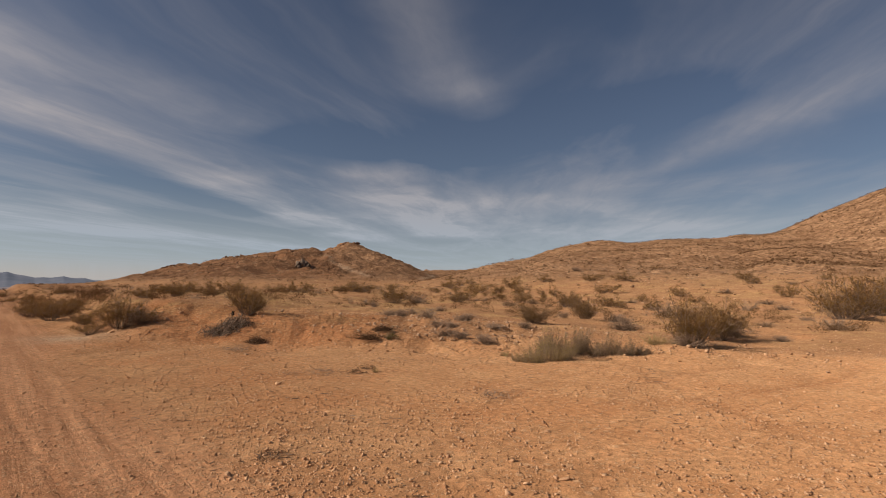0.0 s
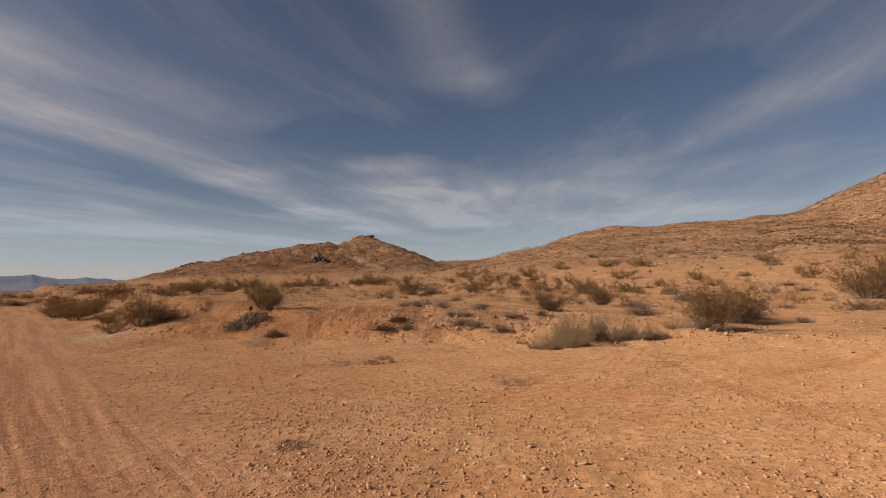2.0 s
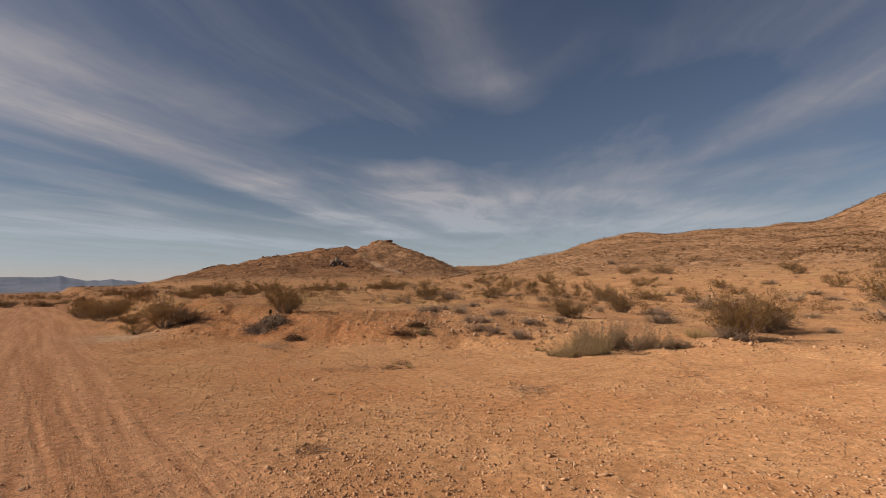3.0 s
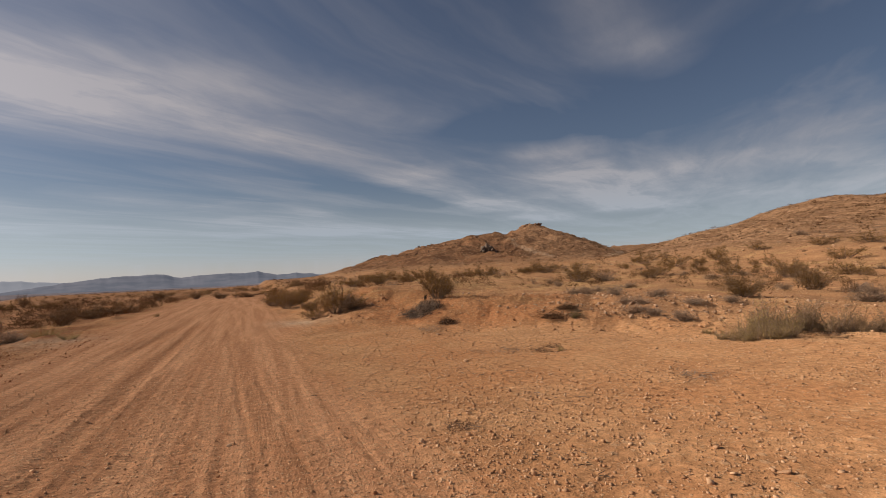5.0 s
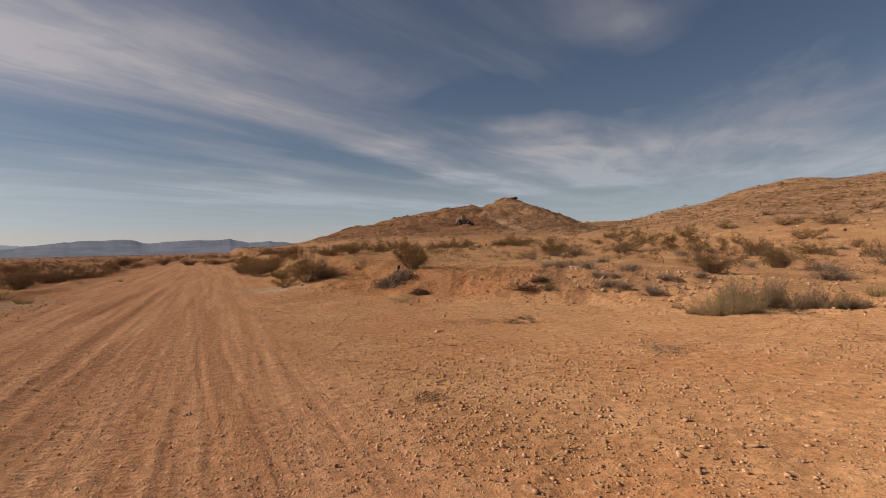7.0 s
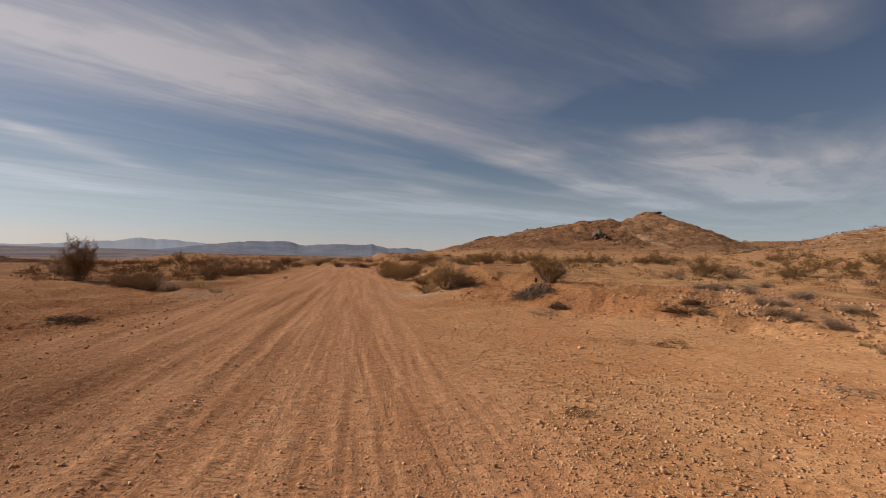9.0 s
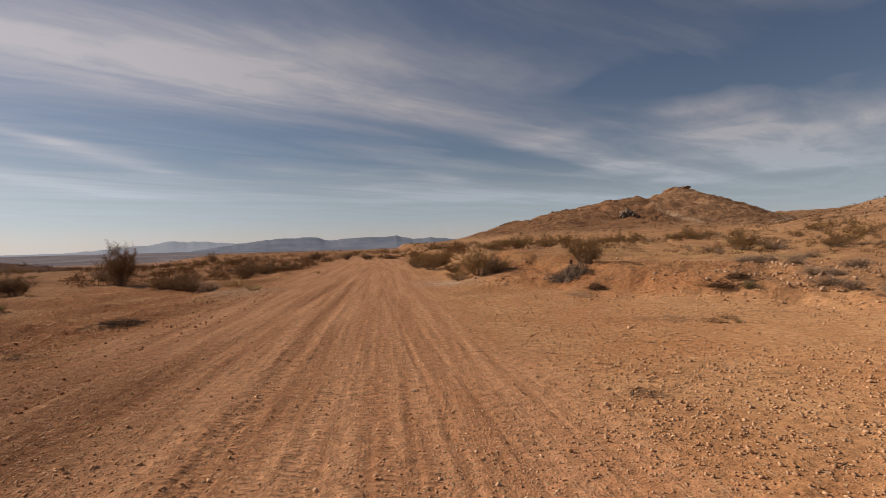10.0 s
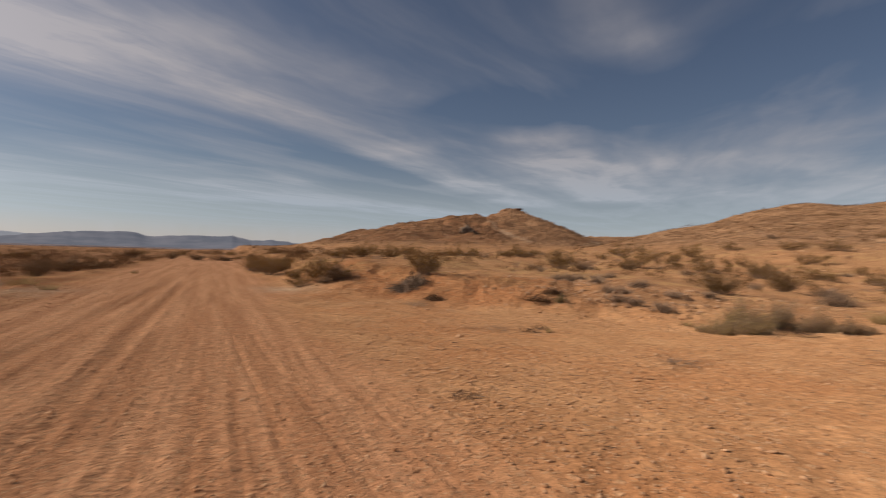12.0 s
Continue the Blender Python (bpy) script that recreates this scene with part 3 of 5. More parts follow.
class Soup:
    """Collects many small pieces, all of faces with four corners, for one mesh."""

    def __init__(self):
        self.verts, self.faces, self.count = [], [], 0

    def add(self, verts, faces):
        verts = np.asarray(verts, float).reshape(-1, 3)
        self.verts.append(verts)
        self.faces.append(np.asarray(faces, int).reshape(-1, 4) + self.count)
        self.count += len(verts)

    def tube(self, path, radii, sides=3):
        path = np.asarray(path, float)
        ahead = np.gradient(path, axis=0)
        ahead /= np.linalg.norm(ahead, axis=1, keepdims=True) + 1e-9
        side = np.cross(ahead, (0.31, 0.52, 0.8))
        side /= np.linalg.norm(side, axis=1, keepdims=True) + 1e-9
        other = np.cross(ahead, side)
        turn = np.arange(sides) * 2 * np.pi / sides
        ring = side[:, None] * np.cos(turn)[None, :, None] + other[:, None] * np.sin(turn)[None, :, None]
        verts = path[:, None] + ring * np.asarray(radii)[:, None, None]
        k, s = np.meshgrid(np.arange(len(path) - 1), np.arange(sides), indexing="ij")
        a, b = k * sides + s, k * sides + (s + 1) % sides
        self.add(verts, np.stack([a, b, b + sides, a + sides], -1))

    def leaves(self, places, length, width, rng, up=0.3):
        """Small four-cornered leaves at the given places, turned at random."""
        places = np.asarray(places, float)
        count = len(places)
        tip = rng.normal(size=(count, 3))
        tip[:, 2] += up
        tip /= np.linalg.norm(tip, axis=1, keepdims=True)
        wide = np.cross(tip, rng.normal(size=(count, 3)))
        wide /= np.linalg.norm(wide, axis=1, keepdims=True) + 1e-9
        size = rng.uniform(0.6, 1.35, (count, 1))
        tip, wide = tip * length * size, wide * width * size * 0.5
        verts = np.stack([places, places + 0.55 * tip + wide, places + tip, places + 0.55 * tip - wide], 1)
        self.add(verts, np.arange(count * 4).reshape(-1, 4))

    def mesh(self, name, mat, soft=False):
        return mesh_of(name, np.concatenate(self.verts), np.concatenate(self.faces), mat, soft)


def curve_path(start, way, length, bend, steps, rng, lift=0.0):
    """A slightly crooked line of places from start."""
    way, pts = np.asarray(way, float), [np.asarray(start, float)]
    for _ in range(steps):
        way = way + rng.normal(size=3) * bend + np.array([0, 0, lift])
        way = way / np.linalg.norm(way)
        pts.append(pts[-1] + way * length / steps)
    return np.array(pts)


def lump(rng, detail=1, rough_by=0.22, flat=0.7):
    """Places and triangles of one irregular stone, about 1 across."""
    bm = bmesh.new()
    bmesh.ops.create_icosphere(bm, subdivisions=detail, radius=0.5)
    axes = rng.uniform(0.75, 1.2, 3) * (1, 1, flat)
    cuts = [(v / np.linalg.norm(v), d) for v, d in zip(rng.normal(size=(9, 3)), rng.uniform(0.13, 0.32, 9))]
    verts = []
    for v in bm.verts:
        p = np.array(v.co) * (1 + rng.normal() * rough_by * 0.4)
        for way, d in cuts:
            p = p - way * max(0.0, p @ way - d)
        verts.append(p * axes)
    faces = [[v.index for v in f.verts] for f in bm.faces]
    bm.free()
    return np.array(verts), np.array(faces)


def chip(rng, flat=0.7):
    """Places and triangles of one small angular stone, about 1 across."""
    corners = np.array([(a, b, c) for a in (-0.5, 0.5) for b in (-0.5, 0.5) for c in (-0.5, 0.5)])
    corners = corners * rng.uniform(0.45, 1.1, (8, 3)) * (1, 1, flat)
    quads = [(0, 1, 3, 2), (4, 6, 7, 5), (0, 4, 5, 1), (2, 3, 7, 6), (0, 2, 6, 4), (1, 5, 7, 3)]
    return corners, np.array([t for a, b, c, d in quads for t in ((a, b, c), (a, c, d))])


def scatter(name, shapes, places, sizes, rng, mat, sink=0.2, tilt=0.25, tall=1.0):
    """One mesh of many pieces, each a turned and sized copy of one of the shapes, set on the ground."""
    verts, faces, count = [], [], 0
    ground = ground_height(places[:, 0], places[:, 1])
    pick = rng.integers(0, len(shapes), len(places))
    for k, (sv, sf) in enumerate(shapes):
        where = np.flatnonzero(pick == k)
        if not len(where):
            continue
        a = rng.uniform(0, 2 * np.pi, len(where))
        s = sizes[where]
        squeeze = rng.uniform(0.75, 1.3, (len(where), 3)) * (1, 1, tall)
        v = sv[None] * s[:, None, None] * squeeze[:, None, :]
        c, d = np.cos(a)[:, None], np.sin(a)[:, None]
        v = np.stack([v[..., 0] * c - v[..., 1] * d, v[..., 0] * d + v[..., 1] * c, v[..., 2]], -1)
        lean = rng.normal(size=(len(where), 2)) * tilt
        v[..., 2] += (v[..., :2] * lean[:, None, :]).sum(-1)
        low = v[..., 2].min(1)
        v += np.stack([places[where, 0], places[where, 1], ground[where] - low - sink * s], -1)[:, None, :]
        verts.append(v.reshape(-1, 3))
        faces.append((sf[None] + (np.arange(len(where)) * len(sv))[:, None, None]).reshape(-1, sf.shape[1]) + count)
        count += v.shape[0] * v.shape[1]
    return new(name, mesh_of(name, np.concatenate(verts), np.concatenate(faces), mat))


# ---- the ground: one sheet from under the camera to the horizon ----
def build_ground():
    rings = np.concatenate([[0.0002], np.geomspace(0.02, 1.4, 14)[:-1], np.geomspace(1.4, 14, 340)[:-1], np.geomspace(14, 420, 235)[:-1], np.geomspace(420, 4950, 50)])
    seen = np.arange(-94, 52, 0.25)
    spokes = np.radians(np.concatenate([seen, np.arange(52, 266, 4.0)]))
    ways = np.stack([-np.sin(spokes), np.cos(spokes)], -1)
    xy = (rings[:, None, None] * ways[None]).reshape(-1, 2) + (0.004, 0.003)
    z = ground_height(xy[:, 0], xy[:, 1])
    nr, ns = len(rings), len(spokes)
    i, j = np.meshgrid(np.arange(nr - 1), np.arange(ns), indexing="ij")
    k = (j + 1) % ns
    faces = np.stack([i * ns + j, (i + 1) * ns + j, (i + 1) * ns + k, i * ns + k], -1).reshape(-1, 4)[:, ::-1]
    verts = np.column_stack([xy, z])
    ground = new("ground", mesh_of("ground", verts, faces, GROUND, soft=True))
    x, y, r = verts[:, 0], verts[:, 1], np.hypot(verts[:, 0], verts[:, 1])
    u, v = bank_coords(x, y)
    rise = land(x, y)
    masks = {
        "road": road_mask(x, y),
        "hill": smooth(2.2, 5.0, rise + 0.8 * grain(x, y, 14, 51)),
        "bank": smooth(13.6, 15.2, u + 0.6 * grain(x, y, 2.0, 52)) * smooth(20.5, 18.0, u) * smooth(1.5, 6.0, v) * smooth(2.6, 5.0, x) * smooth(26, 18, v),
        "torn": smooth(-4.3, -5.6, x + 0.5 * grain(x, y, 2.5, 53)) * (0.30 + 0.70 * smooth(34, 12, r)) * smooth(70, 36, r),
        "tread": tread_mask(x, y),
        "churned": smooth(-1.5, -2.9, x + 0.45 * grain(x, 0.4 * y, 1.6, 63)) * smooth(11, 5, r),
        # from groove depth; also darkens the bank track's shadowed edge
        "rut": np.clip(-ruts_at(x, y) / 0.03, 0, 1),
        "varnish": (0.35 + 0.65 * smooth(-31, -28.5, bearing(x, y) + 1.2 * grain(x, y, 12, 59))) * smooth(-47, -41, bearing(x, y)) * smooth(2.5, 5.0, rise) * (x > 0),
        "pale": np.clip(np.exp(-((x - 2.4) / 1.1) ** 2 - ((y - 20.0) / 1.6) ** 2) + 0.8 * np.exp(-((x + 5.3) / 1.2) ** 2 - ((y - 19.0) / 1.5) ** 2)
                        + 0.7 * smooth(1.5, 0.6, off_line(x, y, HILL_TRAIL) + 0.8 * grain(x, y, 5.0, 55)) + smooth(2.6, 1.2, off_line(x, y, SADDLE_TRAIL) + 1.2 * grain(x, y, 5.0, 55)), 0, 1),
        "stony": 0.8 * smooth(42, 75, r) * smooth(4, 9, x) + (1 - smooth(42, 75, r)) * smooth(14.5, 17.0, u + 0.8 * grain(x, y, 3.0, 56)) * smooth(9.0, 2.0, v + 2.5 * grain(x, y, 7.0, 57)) * (x > 0),
        "terrace": smooth(16.0, 19.0, u + grain(x, y, 3.0, 58)) * smooth(2.5, 5.5, x - 0.012 * y) * smooth(140, 80, r),
        # first term: roadside ground darkened for brush and the shadows it throws
        "brush": 0.45 * smooth(18, 30, r) * smooth(-5.4, -7.5, x + 1.2 * grain(x, y, 5.0, 64)) * smooth(60, 40, r) * smooth(-0.5, 0.4, grain(x, y, 4.0, 65)) + 0.5 * smooth(38, 75, r) * smooth(300, 160, r) * smooth(-10, -5, bearing(x, y)) * smooth(60, 50, bearing(x, y)) * (1 - road_mask(x, y)) * (0.75 + 0.25 * grain(x, y, 7.0, 60)) + smooth(0.30, 0.75, np.exp(-((x + 0.629 * 112) / 44) ** 2 - ((y - 0.777 * 112) / 36) ** 2) + 0.15 * grain(x, y, 9.0, 54)),
        # also weighs the painted haze colour, growing with distance
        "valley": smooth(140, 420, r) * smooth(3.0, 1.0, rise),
    }
    for key, values in masks.items():
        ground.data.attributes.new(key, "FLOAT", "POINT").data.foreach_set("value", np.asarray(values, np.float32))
    return tagged(ground, "orange-brown desert dirt with gravel, wheel ruts and low banks", "ground", kind="structure")


build_ground()


# ---- mountains beyond the valley ----
def mountain_range(name, ridge, dist, depth, foot, mat, seed, label):
    """A long ridge: bearings and heights of its summits in degrees, as seen from the road."""
    b = np.arange(ridge[0][0], ridge[-1][0] - 0.01, -0.12)
    crest = np.interp(-b, [-q[0] for q in ridge], [q[1] for q in ridge])
    crest = crest + 0.045 * rough(b * 10, b * 0, 7.0, 5, seed) * smooth(-0.3, 0.2, crest)
    steps = np.linspace(0, 1, 14)
    rows = []
    for s in steps:
        d = dist + depth * s * (1 + 0.01 * grain(b * 10, 0 * b + s, 7.0, seed + 1))
        tall = crest * s ** 1.25 + foot * (1 - s ** 1.25) + 0.002 * rough(b * 10, 0 * b + 9 * s, 14.0, 2, seed + 2) * np.sin(np.pi * s)
        z = 1.6 + np.tan(np.radians(tall)) * d
        rows.append(np.stack([-np.sin(np.radians(b)) * d, np.cos(np.radians(b)) * d, z], -1))
    back = rows[-1] * (1.05, 1.05, 0) + (0, 0, -60)
    grid = np.array(rows + [back])
    nr, ns = grid.shape[:2]
    i, j = np.meshgrid(np.arange(nr - 1), np.arange(ns - 1), indexing="ij")
    faces = np.stack([i * ns + j, i * ns + j + 1, (i + 1) * ns + j + 1, (i + 1) * ns + j], -1).reshape(-1, 4)
    return tagged(new(name, mesh_of(name, grid.reshape(-1, 3), faces, mat, soft=True)), label, "mountains", kind="structure")


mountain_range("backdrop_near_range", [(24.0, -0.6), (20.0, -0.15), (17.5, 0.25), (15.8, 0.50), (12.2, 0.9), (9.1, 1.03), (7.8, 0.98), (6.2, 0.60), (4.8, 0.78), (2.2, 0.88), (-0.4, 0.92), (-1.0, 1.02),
               (-2.0, 0.78), (-2.9, 0.56), (-4.2, 0.60), (-4.9, 0.74), (-5.6, 0.60), (-6.4, 0.60), (-8.5, 0.30), (-14.0, -0.2)], 3300, 500, -0.62, RANGE_NEAR, 61, "mountain range beyond the valley, haze painted in as blue-grey")
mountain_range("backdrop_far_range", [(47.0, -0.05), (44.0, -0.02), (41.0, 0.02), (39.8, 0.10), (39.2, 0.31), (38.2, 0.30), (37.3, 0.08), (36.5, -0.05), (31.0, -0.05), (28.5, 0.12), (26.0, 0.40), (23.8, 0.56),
               (21.9, 0.92), (20.5, 0.80), (19.3, 0.84), (17.5, 0.66), (15.8, 0.54), (12.0, 0.3)], 4150, 350, -0.38, RANGE_FAR, 71, "far mountains with pale blue haze painted in")


# ---- plants ----
def creosote(seed, bare=0.25, leafy=1.0, mat=None, lean=0.6, boughs=7, stems_each=7, leaf=1.0):
    """An open desert bush, 1 tall and about 1 across: boughs of thin stems that fan out from one foot, leaves at their ends."""
    rng = np.random.default_rng(seed)
    bush = new("creosote_bush")
    for bough in range(boughs):
        stems, leaves, tips = Soup(), Soup(), []
        for _ in range(stems_each):
            a, out = (bough + rng.uniform(-0.8, 0.8)) * 2 * np.pi / boughs, rng.uniform(0.05, 1.0) ** 0.75
            way = (math.cos(a) * out * lean * 1.5, math.sin(a) * out * lean * 1.5, 1.0)
            foot = (math.cos(a) * 0.10 * rng.random(), math.sin(a) * 0.10 * rng.random(), -0.06)
            path = curve_path(foot, way, rng.uniform(0.62, 1.14) * (1.08 - 0.20 * out), 0.10, 6, rng, 0.02)
            stems.tube(path, np.linspace(0.009, 0.0025, 7))
            for k in range(rng.integers(5, 10)):
                t = rng.integers(2, 6)
                side = path[t + 1] - path[t] + rng.normal(size=3) * 0.17
                twig = curve_path(path[t], side, rng.uniform(0.14, 0.34), 0.2, 2, rng, 0.05)
                stems.tube(twig, np.linspace(0.005, 0.002, 3))
                tips.append(twig)
            tips.append(path[3:])
        clumps = []
        for twig in tips:
            count = int(leafy * rng.integers(10, 44))
            t = rng.uniform(0.2, 1.0, count) * (len(twig) - 1)
            i = np.minimum(t.astype(int), len(twig) - 2)
            p = twig[i] + (twig[i + 1] - twig[i]) * (t - i)[:, None] + rng.normal(size=(count, 3)) * 0.034
            clumps.append(p[p[:, 2] > bare * rng.uniform(0.3, 1.2, count)])
        leaves.leaves(np.concatenate(clumps), 0.028 * leaf, 0.012 * leaf, rng, 0.5)
        wood = part("bough", stems.mesh("bough", BROWN_STEM), bush)
        part("foliage", leaves.mesh("foliage", mat or OLIVE_LEAF), wood)
    return bush


def grey_shrub(seed, count=150, thick=1.0):
    """A low dome of fine dry twigs with few leaves, 1 tall and 1 across."""
    rng = np.random.default_rng(seed)
    twigs, leaves = Soup(), Soup()
    ends = []
    for _ in range(count):
        a, out = rng.uniform(0, 2 * np.pi), math.sqrt(rng.random())
        way = np.array((math.cos(a) * out * 0.62, math.sin(a) * out * 0.62, 1.0 - 0.55 * out))
        path = curve_path(way * (0.06, 0.06, 0) - (0, 0, 0.05), way, rng.uniform(0.65, 1.08), 0.16, 4, rng)
        twigs.tube(path, np.linspace(0.009, 0.004, 5) * thick)
        for _ in range(2):
            k = rng.integers(1, 4)
            spur = curve_path(path[k], path[k + 1] - path[k] + rng.normal(size=3) * 0.2, rng.uniform(0.15, 0.4), 0.2, 2, rng)
            twigs.tube(spur, np.linspace(0.006, 0.003, 3) * thick)
            ends.append(spur[-1])
        ends += [path[-1], path[-2]]
    ends = np.repeat(np.array(ends), 2, axis=0)
    leaves.leaves(ends + rng.normal(size=ends.shape) * 0.04, 0.07, 0.026, rng, 0.6)
    bush = new("grey_shrub")
    part("twig_dome", twigs.mesh("twig_dome", GREY_TWIG), bush)
    part("foliage", leaves.mesh("foliage", GREY_TWIG), bush)
    return bush


def bare_bush(seed):
    rng = np.random.default_rng(seed)
    bush = new("bare_bush")
    for _ in range(14):
        twigs = Soup()
        a = rng.uniform(0, 2 * np.pi)
        way = (math.cos(a) * 0.5, math.sin(a) * 0.5, 1.0)
        path = curve_path((0, 0, -0.05), way, rng.uniform(0.6, 1.1), 0.15, 5, rng)
        twigs.tube(path, np.linspace(0.016, 0.005, 6))
        for _ in range(6):
            k = rng.integers(1, 5)
            twigs.tube(curve_path(path[k], path[k + 1] - path[k] + rng.normal(size=3) * 0.13, rng.uniform(0.2, 0.45), 0.2, 3, rng), np.linspace(0.008, 0.003, 4))
        part("branch", twigs.mesh("branch", GREY_TWIG), bush)
    return bush


def sage_clump(seed, mat):
    """A dense soft clump of upright narrow-leaved stems."""
    rng = np.random.default_rng(seed)
    stems, leaves = Soup(), Soup()
    places = []
    knots = rng.uniform(-0.36, 0.36, (9, 2))
    for k in range(120):
        a, out = rng.uniform(0, 2 * np.pi), math.sqrt(rng.random())
        kx, ky = knots[k % 9] + rng.normal(size=2) * 0.06
        foot = (kx, ky, -0.05)
        tall = (0.40 + 0.62 * ((k % 9) * 0.37 % 1.0)) * rng.uniform(0.55, 1.2)
        path = curve_path(foot, (math.cos(a) * out * 0.9, math.sin(a) * out * 0.9, 1.0), tall * (1.05 - 0.30 * out), 0.17, 5, rng)
        stems.tube(path, np.linspace(0.009, 0.003, 6))
        count = rng.integers(0, 40) * (k % 4 > 0)
        t = rng.uniform(1.4, 5, count)
        i = np.minimum(t.astype(int), 4)
        places.append(path[i] + (path[i + 1] - path[i]) * (t - i)[:, None] + rng.normal(size=(count, 3)) * 0.045)
    leaves.leaves(np.concatenate(places), 0.046, 0.022, rng, 0.3)
    bush = new("sage_clump")
    part("woody_base", stems.mesh("woody_base", GREY_TWIG), bush, "pale dry stems")
    part("foliage", leaves.mesh("foliage", mat), bush)
    return bush


def grass_tuft(seed):
    rng = np.random.default_rng(seed)
    blades = Soup()
    for _ in range(110):
        a, out = rng.uniform(0, 2 * np.pi), math.sqrt(rng.random())
        foot = np.array((math.cos(a) * out * 0.3, math.sin(a) * out * 0.3, -0.04))
        path = curve_path(foot, (math.cos(a) * out * 0.7, math.sin(a) * out * 0.7, 1.0), rng.uniform(0.5, 1.05), 0.16, 3, rng, -0.06)
        blades.tube(path, np.linspace(0.010, 0.002, 4))
    tuft = new("dry_grass_tuft")
    part("straw", blades.mesh("straw", STRAW), tuft)
    return tuft


def brush_pile(seed, mat, count=300, lean=None):
    """A tangle of dead sticks lying on the ground, 1 across and 1 high before it is sized."""
    rng = np.random.default_rng(seed)
    pile = new("dead_brush_pile")

    def stick(longest, radius, sides, soup):
        a, out = rng.uniform(0, 2 * np.pi), math.sqrt(rng.random())
        start = (math.cos(a) * out * 0.45, math.sin(a) * out * 0.45, rng.random() ** 1.3 * 0.85 * (1 - 0.75 * out))
        b = rng.uniform(0, 2 * np.pi)
        path = curve_path(start, (math.cos(b), math.sin(b), rng.normal() * 0.45) if lean is None else np.array(lean) + rng.normal(size=3) * 0.35, rng.uniform(0.15, longest), 0.28, 4, rng)
        path[:, 2] = np.maximum(path[:, 2], 0.0)
        soup.tube(path, np.linspace(1, 0.4, 5) * radius, sides)

    litter = Soup()
    for _ in range(count):
        stick(0.5, rng.uniform(0.004, 0.011), 3, litter)
    part("kindling", litter.mesh("kindling", mat), pile)
    for _ in range(7):
        branch = Soup()
        stick(0.7, rng.uniform(0.014, 0.024), 5, branch)
        part("branch", branch.mesh("branch", DEAD_WOOD), pile, "weathered grey branch")
    return pile


PLANTED = set()


def plant_all(kinds, spots, label, category, group, rng, sink=0.03):
    """The first plant of each kind is set out itself, later ones are copies; every spot gives place, height and width."""
    for k, (x, y, tall, wide) in enumerate(spots):
        kind = kinds[k % len(kinds)]
        z = float(ground_height(x, y)) - sink * tall
        m = pose(x, y, z, rng.normal() * 3, rng.normal() * 3, rng.uniform(0, 360))
        m = m @ Matrix.Diagonal((wide, wide * rng.uniform(0.85, 1.15), tall * 1.03, 1))
        if kind.name in PLANTED:
            ob = copy_thing(kind, m @ Matrix.Diagonal([1 / c for c in kind.scale] + [1]))
        else:
            PLANTED.add(kind.name)
            kind.matrix_basis = m
            ob = kind
        tagged(ob, label, category, group)

# ---- plants, by stretch of land: place, height and width ----
CREOSOTE_BANK = [
    (7.45, 18.55, 1.26, 1.28), (3.75, 20.35, 1.15, 1.75), (3.05, 21.1, 0.55, 0.95), (3.13, 23.9, 0.53, 0.79), (2.58, 36.57, 1.09, 1.92),
    (3.09, 30.5, 1.04, 1.51), (3.7, 33.48, 0.76, 1.21), (20.84, 27.7, 1.34, 1.99), (25.6, 39.38, 1.14, 2.17),
    (25, 41.55, 0.74, 1.59), (18.61, 37.47, 0.58, 2.24), (8.37, 32.05, 0.78, 1.24), (10.82, 33.32, 0.6, 1.21),
    (6.69, 31.82, 0.53, 1.12), (25.15, 26.02, 0.8, 1.28), (16.92, 12.89, 0.9, 1.29), (34.91, 23.46, 1.45, 1.81),
    (23.83, 14.96, 1.28, 1.37), (16.07, 6.31, 1.62, 1.42), (19.86, 6.87, 1.51, 1.71), (37.11, 6.21, 2.98, 3.08),
    (43.4, 5.54, 2.92, 3.29), (2.05, 33.93, 1.03, 1.59), (2.56, 29.01, 1.14, 1.23),
]
CREOSOTE_SLOPE = [
    (46.16, 44.46, 1.92, 3.56), (51.87, 55.05, 2.02, 3.87), (53.59, 44.83, 2.08, 2.92), (54.1, 31.31, 1.59, 3.04),
    (65.08, 35.12, 1.32, 3.87), (59.75, 14.48, 1.69, 2.25), (72.74, 22.52, 1.31, 2.33), (61.83, 45.99, 1.18, 2.86),
    (63.65, 39.5, 1.28, 2.72),
]
CREOSOTE_WEST = [
    (-19.1, 22.5, 0.95, 1.9), (-18.1, 22.9, 1.10, 1.9), (-16.9, 23.5, 1.25, 1.8), (-16.2, 24.0, 0.95, 1.4), (-11.95, 13.3, 0.95, 1.2),
    (-8.42, 23.0, 0.80, 1.3), (-9.3, 24.0, 0.78, 1.4), (-10.1, 24.7, 0.85, 1.5), (-22.2, 67.48, 1.51, 1.13), (-8.34, 31.18, 1.12, 1.68),
    (-8.51, 37.64, 0.97, 2.02), (-6.89, 37.98, 0.81, 1.96), (-2.16, 56.88, 0.65, 1.9), (0.38, 56.85, 0.55, 2.1),
    (-4.57, 59.18, 0.93, 1.46), (-9.75, 70.28, 1.1, 2.04),
]
